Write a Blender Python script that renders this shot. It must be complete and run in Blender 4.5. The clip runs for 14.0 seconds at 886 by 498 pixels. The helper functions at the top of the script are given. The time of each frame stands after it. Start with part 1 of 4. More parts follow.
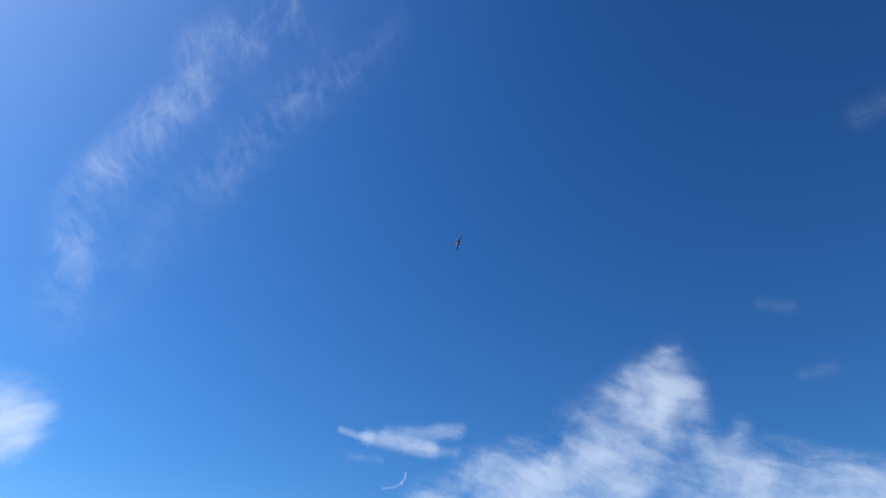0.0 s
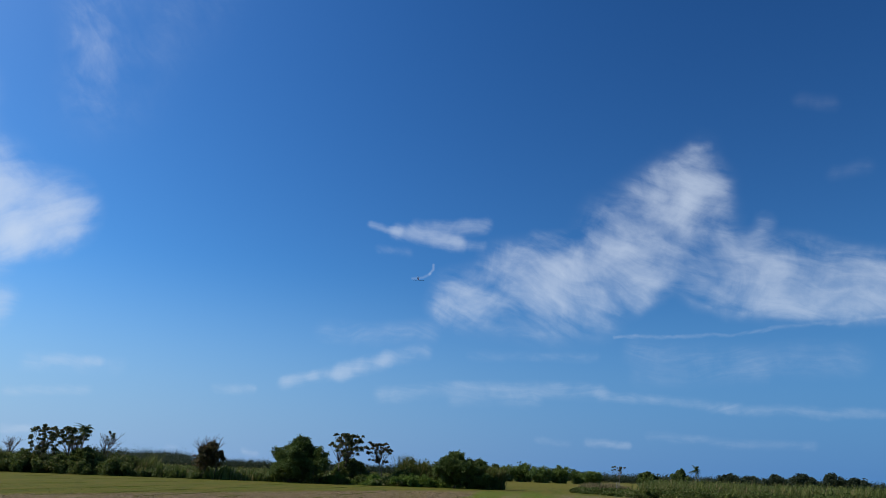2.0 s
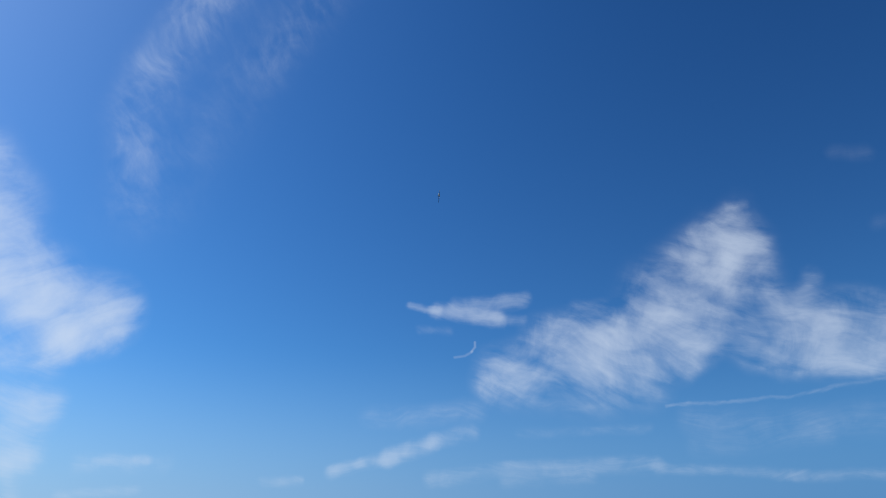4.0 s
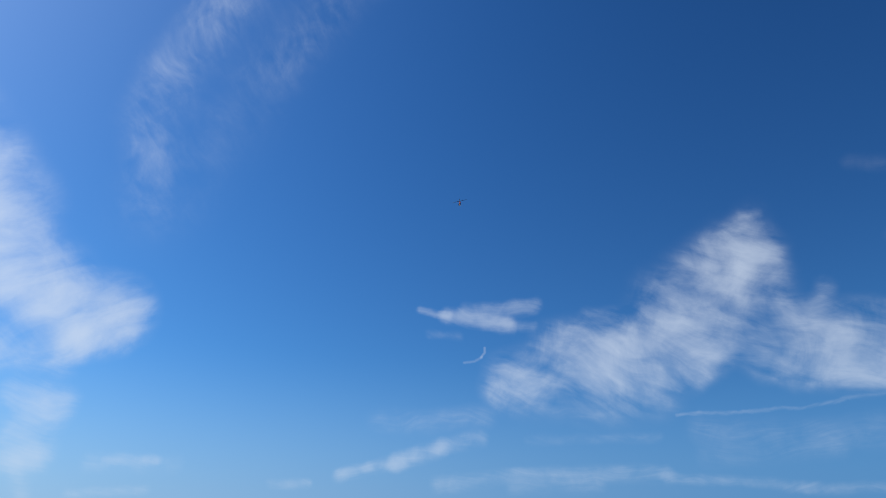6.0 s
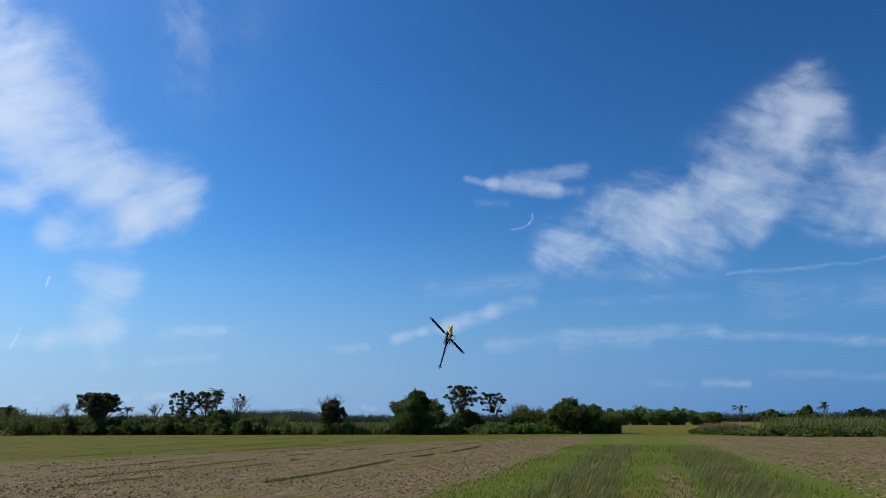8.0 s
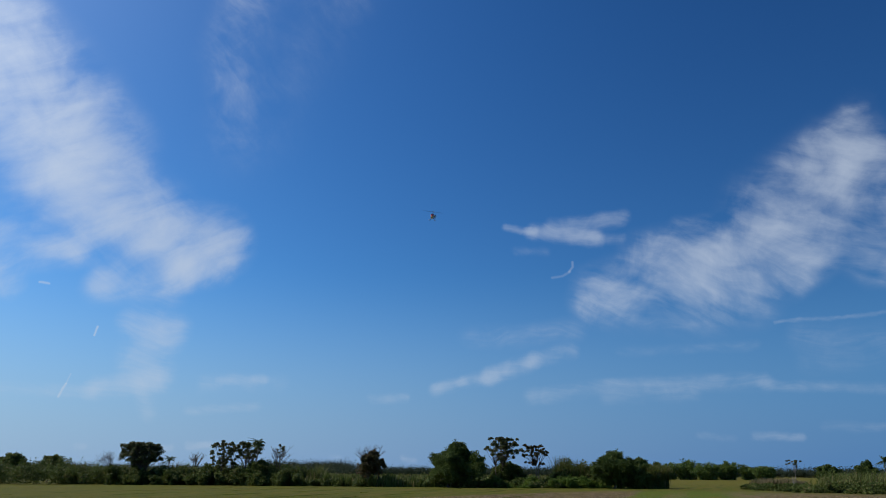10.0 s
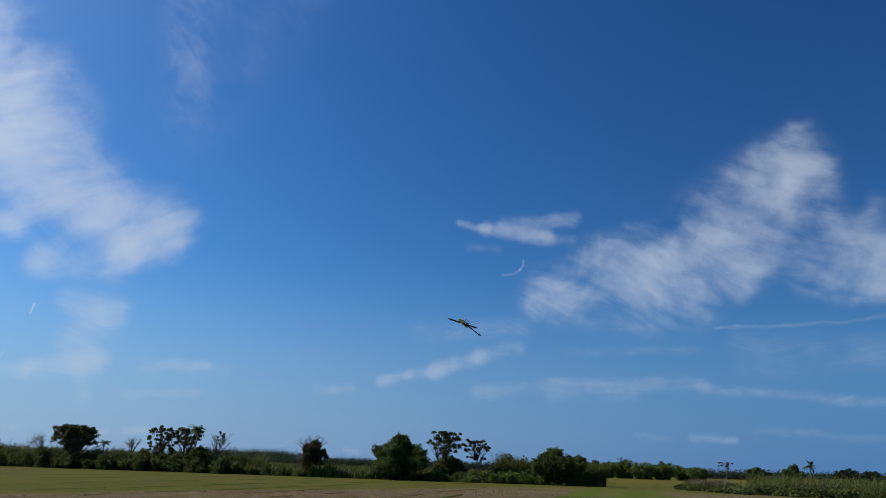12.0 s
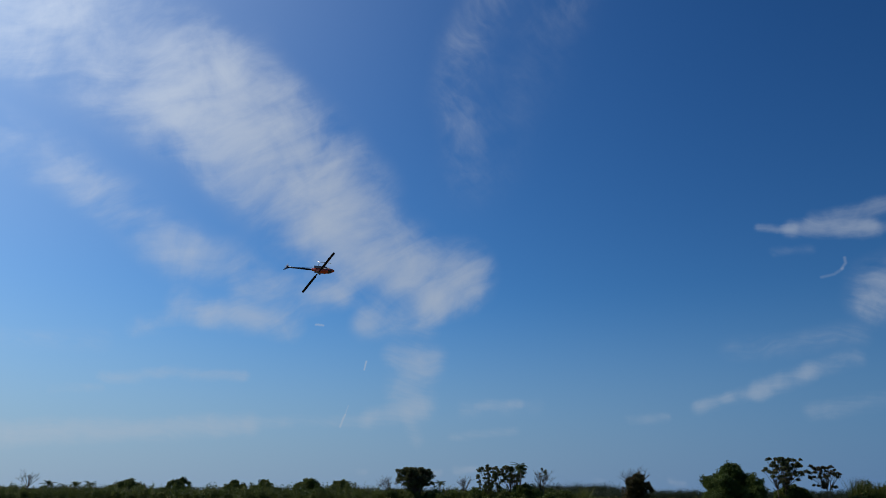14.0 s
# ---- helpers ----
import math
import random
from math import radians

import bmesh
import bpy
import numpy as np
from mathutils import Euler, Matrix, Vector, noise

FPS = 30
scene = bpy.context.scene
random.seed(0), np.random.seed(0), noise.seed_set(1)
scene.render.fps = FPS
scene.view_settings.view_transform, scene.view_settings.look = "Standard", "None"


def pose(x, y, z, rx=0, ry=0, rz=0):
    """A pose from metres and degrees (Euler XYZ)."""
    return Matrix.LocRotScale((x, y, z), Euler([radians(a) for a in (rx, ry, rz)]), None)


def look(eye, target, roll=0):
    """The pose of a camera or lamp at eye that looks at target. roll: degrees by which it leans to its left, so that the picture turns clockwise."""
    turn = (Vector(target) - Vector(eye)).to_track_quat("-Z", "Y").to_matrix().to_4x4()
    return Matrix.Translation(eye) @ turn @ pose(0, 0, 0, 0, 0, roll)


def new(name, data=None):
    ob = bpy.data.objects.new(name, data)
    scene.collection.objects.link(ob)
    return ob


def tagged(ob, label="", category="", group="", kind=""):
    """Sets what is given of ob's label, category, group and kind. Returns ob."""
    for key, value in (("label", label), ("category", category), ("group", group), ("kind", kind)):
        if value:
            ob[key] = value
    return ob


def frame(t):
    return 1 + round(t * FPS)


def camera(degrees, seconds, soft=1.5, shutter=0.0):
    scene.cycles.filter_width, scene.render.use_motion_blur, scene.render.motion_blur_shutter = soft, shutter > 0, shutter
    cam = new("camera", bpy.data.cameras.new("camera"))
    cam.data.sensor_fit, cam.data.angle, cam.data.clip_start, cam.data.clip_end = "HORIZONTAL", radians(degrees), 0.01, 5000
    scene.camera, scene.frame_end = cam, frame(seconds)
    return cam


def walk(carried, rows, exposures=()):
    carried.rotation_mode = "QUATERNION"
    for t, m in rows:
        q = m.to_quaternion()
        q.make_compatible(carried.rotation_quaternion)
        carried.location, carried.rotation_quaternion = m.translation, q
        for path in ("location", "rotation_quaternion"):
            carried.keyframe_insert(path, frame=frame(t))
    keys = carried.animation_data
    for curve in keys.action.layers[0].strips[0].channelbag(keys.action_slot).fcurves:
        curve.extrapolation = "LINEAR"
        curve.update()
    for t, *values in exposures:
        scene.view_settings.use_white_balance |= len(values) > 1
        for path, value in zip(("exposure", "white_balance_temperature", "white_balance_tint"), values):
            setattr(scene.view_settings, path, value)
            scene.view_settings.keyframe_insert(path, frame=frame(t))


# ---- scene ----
# The camera is held by somebody who stands on the field and turns after a model helicopter.
EYE = 1.65
cam = camera(63.2, 14.0, soft=0.8)
walk(cam, [(t, pose(0, 0, EYE, tilt, lean, turn)) for t, tilt, lean, turn in (
    (0.0, 123.37, -1.09, 0.07), (0.5, 118.12, -3.82, -1.02), (1.0, 112.80, -5.22, -1.36), (1.5, 109.57, -4.14, 0.28),
    (2.0, 107.30, -2.08, 1.97), (2.5, 105.78, -0.65, 3.04), (3.0, 106.38, -0.16, 4.27), (3.5, 109.55, 0.35, 5.19),
    (4.0, 113.41, 0.42, 6.09), (4.2, 114.93, 0.29, 6.42), (6.3, 113.16, -0.77, 6.65), (6.5, 110.04, -0.59, 6.91),
    (7.0, 105.23, -0.17, 7.73), (7.5, 103.42, 0.00, 8.75), (8.0, 103.38, 0.24, 10.77), (8.5, 104.34, 0.24, 13.08),
    (9.0, 105.94, 0.22, 13.99), (9.2, 107.01, 0.31, 13.76), (11.5, 107.13, -2.53, 13.02), (12.0, 106.83, -1.81, 9.45),
    (12.5, 106.73, -0.85, 6.65), (13.0, 106.11, -0.29, 6.64), (13.5, 106.99, -0.04, 17.15), (14.0, 108.87, -0.34, 33.68))], exposures=((0.0, 0.22), (1.0, 0.0), (2.0, -0.12), (4.0, -0.1), (7.0, -0.12), (8.0, -0.07), (8.5, -0.30), (9.0, -0.38), (13.0, -0.42), (14.0, -0.82)))

SUN_AZ, SUN_EL = 96.0, 43.0      # degrees to the left of +y, and above the horizon


def towards(az, el=0.0):
    """The unit vector az degrees to the left of +y and el degrees up."""
    a, e = radians(az), radians(el)
    return Vector((-math.sin(a) * math.cos(e), math.cos(a) * math.cos(e), math.sin(e)))


def spot(az, d):
    """The place on the ground d metres from the eye."""
    v = towards(az) * d
    return v.x, v.y


# ---------------------------------------------------------------- nodes
class Nodes:
    """Short ways to lay shader nodes."""

    def __init__(self, tree):
        self.tree, self.links = tree, tree.links
        tree.nodes.clear()

    def put(self, kind, *inputs, **settings):
        n = self.tree.nodes.new(kind)
        if "operation" in settings:
            n.operation = settings["operation"]
        if "use_clamp" in settings:
            n.use_clamp = settings["use_clamp"]
        if "interpolation_type" in settings:
            n.interpolation_type = settings["interpolation_type"]
        if "data_type" in settings:
            n.data_type = settings["data_type"]
        if "blend_type" in settings:
            n.blend_type = settings["blend_type"]
        for socket, value in enumerate(inputs):
            self.feed(n.inputs[socket], value)
        return n

    def feed(self, socket, value):
        if value is None:
            return
        if isinstance(value, bpy.types.NodeSocket):
            self.links.new(value, socket)
        elif isinstance(value, bpy.types.Node):
            self.links.new(value.outputs[0], socket)
        else:
            socket.default_value = value

    def math(self, op, a, b=None, c=None, clamp=False):
        return self.put("ShaderNodeMath", a, b, c, operation=op, use_clamp=clamp).outputs[0]

    def vec(self, op, a, b=None, c=None):
        n = self.put("ShaderNodeVectorMath", a, b, c, operation=op)
        return n.outputs["Value"] if op in ("DOT_PRODUCT", "LENGTH") else n.outputs[0]

    def ramp(self, x, lo, hi, out_lo=0.0, out_hi=1.0):
        """x from lo..hi to out_lo..out_hi with soft ends."""
        n = self.put("ShaderNodeMapRange", interpolation_type="SMOOTHSTEP")
        for key, value in (("Value", x), ("From Min", lo), ("From Max", hi), ("To Min", out_lo), ("To Max", out_hi)):
            self.feed(n.inputs[key], value)
        return n.outputs[0]

    def mix(self, fac, a, b, blend="MIX"):
        n = self.put("ShaderNodeMix", data_type="RGBA", blend_type=blend)
        for socket, value in ((n.inputs[0], fac), (n.inputs[6], a), (n.inputs[7], b)):
            self.feed(socket, (*value, 1) if isinstance(value, tuple) and len(value) == 3 else value)
        return n.outputs[2]

    def noise(self, vector, scale, detail=4.0, rough=0.55, distort=0.0, colour=False):
        n = self.put("ShaderNodeTexNoise")
        for key, value in (("Vector", vector), ("Scale", scale), ("Detail", detail), ("Roughness", rough), ("Distortion", distort)):
            self.feed(n.inputs[key], value)
        return n.outputs["Color" if colour else "Fac"]


# ---------------------------------------------------------------- sky
SKY_STRENGTH = 0.10
SKY_DEPTH, SKY_TINT = (1.46, 1.22, 1.06), (0.280, 0.70, 1.28)      # the deep blue of clear sea air
CLOUD = (0.68, 0.78, 0.93)
HAZE_AWAY, HAZE_SUNNY = (0.78, 2.36, 5.6), (4.7, 6.7, 9.3)
GLOW, GLOW_STRENGTH = (1.0, 0.98, 0.95), 0.50
world = bpy.data.worlds.new("sky")
scene.world = world
world.use_nodes = True
W = Nodes(world.node_tree)
sky = W.put("ShaderNodeTexSky")
sky.sky_type, sky.sun_disc, sky.sun_elevation, sky.sun_rotation = "NISHITA", False, radians(SUN_EL), radians(-SUN_AZ)
sky.altitude, sky.air_density, sky.dust_density, sky.ozone_density = 0.0, 1.0, 0.6, 2.5
way = W.put("ShaderNodeTexCoord").outputs["Generated"]
xyz = W.put("ShaderNodeSeparateXYZ", way)
azimuth = W.math("MULTIPLY", W.math("ARCTAN2", W.math("MULTIPLY", xyz.outputs[0], -1.0), xyz.outputs[1]), 57.2958)
height = W.math("MULTIPLY", W.math("ARCSINE", xyz.outputs[2]), 57.2958)
place = W.put("ShaderNodeCombineXYZ", azimuth, height).outputs[0]


def warped(scale, degrees, detail=4.0):
    """Sky places pushed about by noise, which frays the clouds' edges."""
    push = W.vec("SUBTRACT", W.noise(way, scale, detail, colour=True), (0.5, 0.5, 0.5))
    return W.vec("MULTIPLY_ADD", push, (degrees, degrees, 0.0), place)


STROKE_ORDER = []


def strokes(where, lines):
    """Soft brush lines on the sky: rows of (width, strength, (azimuth, height), (azimuth, height), ...), in degrees."""
    total = None
    for width, strength, *points in lines:
        line = None
        for a, b in zip(points[:-1], points[1:]):
            run = Vector((b[0] - a[0], b[1] - a[1], 0))
            if STROKE_ORDER:      # each stroke waits for the one before it, so that few values are held at once
                start = W.vec("MULTIPLY_ADD", STROKE_ORDER[-1], (0.0, 0.0, 1e-9), where)
            else:
                start = where
            along = W.vec("SUBTRACT", start, (*a, 0.0))
            share = W.math("MULTIPLY", W.vec("DOT_PRODUCT", along, tuple(run / run.length_squared)), 1.0, clamp=True)
            off = W.vec("LENGTH", W.vec("MULTIPLY_ADD", share, tuple(-run), along))
            m = W.ramp(off, width * 1.02, 0.0, 0.0, strength)
            line = m if line is None else W.math("MAXIMUM", line, m)
            STROKE_ORDER.append(line)
        total = line if total is None else W.math("ADD", total, line)
    return total


def texture(angle, fine, long, billow, seed):
    """Cloud texture about 0: fibres drawn out along a line at that angle, with soft billows among them."""
    c, s = math.cos(radians(angle)), math.sin(radians(angle))
    bent = W.vec("MULTIPLY_ADD", W.vec("SUBTRACT", W.noise(way, 5.0, 3.0, colour=True), (0.5, 0.5, 0.5)), (5.0, 5.0, 0.0), place)
    a = W.vec("DOT_PRODUCT", bent, (c / long, s / long, 0.0))
    b = W.vec("DOT_PRODUCT", bent, (-s / fine, c / fine, 0.0))
    fibre = W.noise(W.put("ShaderNodeCombineXYZ", a, b, float(seed)).outputs[0], 1.0, 6.0, 0.55, 0.3)
    puff = W.noise(way, billow, 9.0, 0.58, 0.5)
    return W.math("MULTIPLY_ADD", puff, 0.64, W.math("MULTIPLY_ADD", fibre, 0.36, -0.5))


def cloud(cover, tex, fray, dense, most, patchy=3.0):
    """How much of the sky a cloud hides: its broad cover frayed, thinned and thickened by the texture."""
    edge = W.math("MULTIPLY", tex, W.ramp(cover, 0.0, 0.28, 0.0, fray))
    depth = W.math("MAXIMUM", W.math("ADD", cover, edge), 0.0)
    depth = W.math("MULTIPLY", W.math("POWER", depth, 1.25), W.math("MAXIMUM", W.math("MULTIPLY_ADD", tex, patchy, 0.88), 0.0))
    return W.math("MULTIPLY_ADD", W.math("POWER", math.exp(-dense), depth), -most, most)


soft_warp = warped(7.0, 2.6, 6.0)
fine_warp = warped(18.0, 1.1, 5.0)
slight_warp = warped(30.0, 0.4)

# the broad bright cloud: its body, its tower, and the arm beyond
body = strokes(soft_warp, (
    (3.0, 0.62, (1.5, 13.2), (-2.2, 14.6), (-6.1, 15.0), (-10.6, 15.5), (-14.1, 16.3)),
    (2.4, 0.4, (-2.5, 16.3), (-8.0, 16.5), (-11.2, 17.6)),
    (2.2, 0.55, (-6.0, 13.5), (-9.1, 13.1), (-12.2, 13.3), (-14.4, 14.6)),
    (4.4, 0.44, (-12.9, 16.9), (-15.4, 18.8), (-17.1, 20.7)),
    (3.6, 0.30, (-10.8, 18.8), (-13.6, 20.5), (-16.2, 21.9)),
    (2.6, 0.22, (-16.6, 20.1), (-17.7, 21.9), (-18.5, 23.6)),
    (2.6, 0.22, (-18.4, 17.0), (-19.4, 18.9), (-19.3, 21.9))
))
arm = strokes(soft_warp, (
    (2.6, 0.62, (-17.9, 14.4), (-20.1, 15.1), (-23.8, 14.2), (-28.2, 13.2), (-33.8, 12.1)),
    (2.0, 0.4, (-20.0, 16.8), (-24.1, 15.9), (-28.5, 14.8), (-34.1, 13.5)),
    (1.8, 0.36, (-19.5, 13.2), (-24.0, 12.5), (-28.1, 12.1), (-33.7, 11.4)),
    (2.0, 0.22, (-13.9, 14.4), (-18.2, 15.3)),
    (2.6, 0.26, (1.3, 12.4), (-2.8, 12.2), (-6.8, 11.4), (-9.9, 11.8)),
    (1.0, 0.2, (-5.3, 18.1), (-7.9, 18.2)),
    (1.1, 0.24, (-21.7, 16.8), (-22.9, 18.4))
))
main = cloud(W.math("ADD", body, arm), texture(20.0, 1.1, 4.5, 12.0, 0), 2.4, 0.95, 0.78)
# the bank on the sunny side, its curled head, and the bands under it
bank = strokes(soft_warp, (
    (6.5, 0.8, (77.2, 31.8), (68.0, 32.3), (61.6, 30.9), (56.1, 29.7)),
    (6.0, 0.8, (56.1, 29.7), (51.2, 27.7), (47.2, 25.2), (44.1, 22.8)),
    (4.6, 0.62, (44.6, 23.2), (41.1, 20.1), (37.8, 18.2)),
    (5.0, 0.34, (55.8, 27.6), (48.4, 23.1), (42.9, 18.6)),
    (4.0, 0.34, (51.2, 31.7), (45.0, 27.3), (40.3, 23.2)),
    (3.0, 0.66, (40.5, 16.6), (37.3, 17.5), (34.0, 17.2), (31.9, 16.8))
))
bands = strokes(soft_warp, (
    (2.2, 0.56, (31.9, 16.8), (32.6, 15.1), (34.9, 14.1)),
    (2.2, 0.45, (34.9, 14.1), (37.6, 13.6), (39.7, 13.0)),
    (2.6, 0.34, (38.2, 16.1), (35.3, 14.9)),
    (3.0, 0.42, (71.1, 23.2), (66.7, 22.8), (63.6, 22.0), (59.3, 20.1), (55.2, 17.6)),
    (3.0, 0.28, (55.2, 17.6), (51.3, 16.7), (47.7, 15.7)),
    (1.2, 0.5, (57.1, 11.9), (55.0, 12.5), (51.8, 13.0)),
    (1.6, 0.48, (54.6, 13.9), (53.2, 13.2), (50.1, 12.9), (46.1, 12.5)),
    (1.6, 0.42, (49.8, 15.0), (45.9, 15.7), (42.3, 15.5)),
    (1.4, 0.28, (42.2, 14.7), (46.7, 13.8), (50.1, 13.1))
))
bank = cloud(W.math("ADD", bank, bands), texture(-26.0, 1.6, 6.0, 10.0, 4), 2.0, 1.10, 0.84)
# small wisps with thin tips, a puff, short bars
wisps = strokes(fine_warp, (
    (0.45, 0.6, (8.8, 18.8), (6.2, 18.5)),
    (0.85, 0.95, (6.5, 18.5), (4.0, 18.2), (1.2, 17.8)),
    (0.9, 0.5, (4.8, 18.8), (1.9, 18.9), (-0.8, 19.2)),
    (0.6, 0.3, (1.7, 18.0), (-0.7, 17.6)),
    (0.5, 0.16, (8.0, 17.0), (5.4, 16.9)),
    (0.55, 0.35, (-17.9, 24.7), (-19.0, 24.6)),
    (1.6, 0.66, (37.5, 10.4), (36.0, 10.2), (34.5, 10.0)),
    (2.2, 0.72, (35.5, 9.3), (36.8, 7.8), (35.9, 6.7)),
    (1.2, 0.6, (39.4, 5.6), (37.4, 5.9), (35.4, 6.4)),
    (0.8, 0.42, (36.4, 5.9), (35.8, 4.0)),
    (1.4, 0.26, (37.3, 12.7), (35.0, 12.3)),
    (0.75, 0.55, (14.5, 6.2), (12.5, 6.8)),
    (1.0, 0.66, (10.3, 7.2), (8.5, 7.8), (6.7, 8.3)),
    (0.7, 0.42, (12.5, 6.8), (9.8, 7.3)),
    (0.9, 0.36, (6.9, 8.3), (3.8, 9.0)),
    (0.5, 0.3, (19.6, 5.4), (16.7, 5.5))
))
bars = strokes(fine_warp, (
    (0.6, 0.5, (30.8, 6.5), (27.9, 6.6)),
    (1.1, 0.18, (32.0, 6.3), (26.5, 6.4)),
    (0.5, 0.28, (33.1, 4.3), (28.2, 4.6)),
    (0.7, 0.5, (59.0, 7.9), (54.5, 8.4), (49.2, 8.6)),
    (0.5, 0.3, (61.9, 6.7), (59.1, 7.0)),
    (1.2, 0.85, (70.6, 3.4), (64.6, 3.7), (57.7, 4.3), (48.5, 5.0)),
    (0.7, 0.3, (48.5, 5.0), (39.6, 5.5)),
    (1.2, 0.22, (65.7, 9.8), (59.4, 10.3)),
    (0.45, 0.34, (-8.8, 2.6), (-11.9, 2.5)),
    (0.4, 0.16, (-5.1, 2.7), (-7.4, 2.5)),
    (0.45, 0.45, (34.7, 1.6), (33.9, 1.6)),
    (0.45, 0.4, (32.7, 1.8), (31.2, 1.9)),
    (0.4, 0.35, (40.2, 1.5), (39.7, 1.5)),
    (0.4, 0.36, (16.9, 1.1), (16.1, 1.0)),
    (0.35, 0.2, (22.4, 1.1), (21.9, 1.1)),
    (1.6, 0.09, (-37.3, 37.8), (-39.7, 37.9)),
    (0.9, 0.09, (-26.3, 26.8), (-28.2, 26.2)),
    (0.9, 0.09, (-27.8, 21.5), (-29.9, 21.5))
))
wisps = cloud(W.math("ADD", wisps, bars), texture(6.0, 0.30, 2.6, 24.0, 8), 1.2, 1.0, 0.62, 1.4)
lines = strokes(slight_warp, (
    (0.17, 0.14, (5.0, 14.85), (4.2, 14.95), (3.6, 15.25)), (0.16, 0.20, (3.65, 15.25), (3.35, 15.6), (3.35, 16.0)),
    (0.12, 0.45, (41.6, 4.9), (41.3, 5.8)), (0.08, 0.2, (41.3, 5.8), (41.1, 6.5)), (0.12, 0.5, (40.0, 9.3), (39.9, 9.9)), (0.14, 0.4, (44.0, 12.6), (43.4, 12.6))))
thin = cloud(strokes(fine_warp, (
    (0.22, 0.3, (-11.1, 10.4), (-19.6, 10.7), (-27.9, 11.2), (-35.2, 11.5)),
    (0.9, 0.42, (6.9, 5.7), (1.4, 6.3), (-5.3, 6.4), (-9.9, 6.3)),
    (0.55, 0.34, (-9.5, 6.3), (-15.6, 5.7), (-21.2, 5.0), (-27.0, 4.9), (-33.9, 4.3)),
    (0.8, 0.2, (1.4, 5.3), (-5.2, 5.7)),
    (1.4, 0.26, (11.7, 10.3), (7.7, 10.2), (3.6, 10.6)),
    (0.7, 0.22, (-1.2, 11.1), (-5.4, 10.8)),
    (0.6, 0.2, (-0.0, 9.0), (-9.7, 9.0)),
    (1.8, 0.22, (-13.1, 9.3), (-19.8, 8.7), (-27.5, 8.5)),
    (1.2, 0.16, (-12.9, 7.4), (-21.5, 7.6)),
    (0.5, 0.2, (-13.4, 3.1), (-24.4, 2.8))
)), texture(2.0, 0.30, 2.6, 22.0, 12), 1.2, 0.75, 0.62, 1.8)
# the high rippled veil, and the thin milk of the air under it
veil = strokes(warped(9.0, 2.0, 5.0), (
    (3.6, 0.3, (20.7, 49.6), (23.5, 46.8), (27.7, 44.8), (26.7, 42.1), (29.1, 39.5)),
    (3.4, 0.26, (29.1, 39.5), (32.0, 34.1), (33.1, 30.8), (32.0, 28.4)),
    (2.6, 0.12, (32.0, 28.4), (31.6, 24.8)),
    (5.5, 0.11, (15.3, 46.3), (22.5, 38.6), (26.6, 32.4), (30.8, 25.0)),
    (3.0, 0.1, (7.0, 49.8), (16.9, 42.7), (22.0, 36.9))
))
veil = cloud(veil, texture(48.0, 0.9, 1.8, 17.0, 16), 1.6, 0.9, 0.50)

rgb = W.put("ShaderNodeSeparateColor", sky.outputs[0])
air = W.put("ShaderNodeCombineColor", *(W.math("MULTIPLY", W.math("POWER", rgb.outputs[i], SKY_DEPTH[i]), SKY_TINT[i]) for i in range(3))).outputs[0]
air = W.vec("MULTIPLY", air, W.ramp(azimuth, -42.0, 48.0, 0.69, 1.10))      # deeper away from the sun
haze = W.mix(W.ramp(azimuth, -35.0, 84.0), HAZE_AWAY, HAZE_SUNNY)
air = W.mix(W.ramp(height, 16.0, -1.0, 0.0, 0.92), air, haze)      # sea haze low over the land
open_sky = W.put("ShaderNodeBackground", air, SKY_STRENGTH).outputs[0]
near_sun = W.math("POWER", W.math("MAXIMUM", W.vec("DOT_PRODUCT", way, tuple(towards(SUN_AZ, SUN_EL))), 0.0), 7.0)
cloud_light = W.put("ShaderNodeBackground", (*CLOUD, 1.0), W.math("MULTIPLY_ADD", near_sun, 0.9, 1.0)).outputs[0]      # clouds shine towards the sun
for share in (thin, lines, veil, wisps, main, bank):
    open_sky = W.put("ShaderNodeMixShader", share, open_sky, cloud_light).outputs[0]
# the white glow of the air round the sun
glow = W.put("ShaderNodeBackground", (*GLOW, 1.0), W.math("MULTIPLY", near_sun, GLOW_STRENGTH)).outputs[0]
W.put("ShaderNodeOutputWorld", W.put("ShaderNodeAddShader", open_sky, glow).outputs[0])

sun = new("sun", bpy.data.lights.new("sun", "SUN"))
sun.data.energy, sun.data.angle, sun.data.color = 3.9, radians(0.5), (1.0, 0.92, 0.78)
sun.matrix_world = look(towards(SUN_AZ, SUN_EL) * 100, (0, 0, 0))


# ---------------------------------------------------------------- materials
def material(name):
    m = bpy.data.materials.new(name)
    m.use_nodes = True
    return m, Nodes(m.node_tree)


def finish(n, colour, rough, bump=None, bump_size=0.02, metal=0.0, spec=0.5, coat=0.0):
    p = n.put("ShaderNodeBsdfPrincipled")
    for key, value in (("Base Color", (*colour, 1) if isinstance(colour, tuple) else colour), ("Roughness", rough), ("Metallic", metal),
                       ("Specular IOR Level", spec), ("Coat Weight", coat)):
        n.feed(p.inputs[key], value)
    if bump is not None:
        b = n.put("ShaderNodeBump")
        n.feed(b.inputs["Height"], bump)
        n.feed(b.inputs["Distance"], bump_size)
        n.feed(p.inputs["Normal"], b.outputs[0])
    n.put("ShaderNodeOutputMaterial", p.outputs[0])
    return p


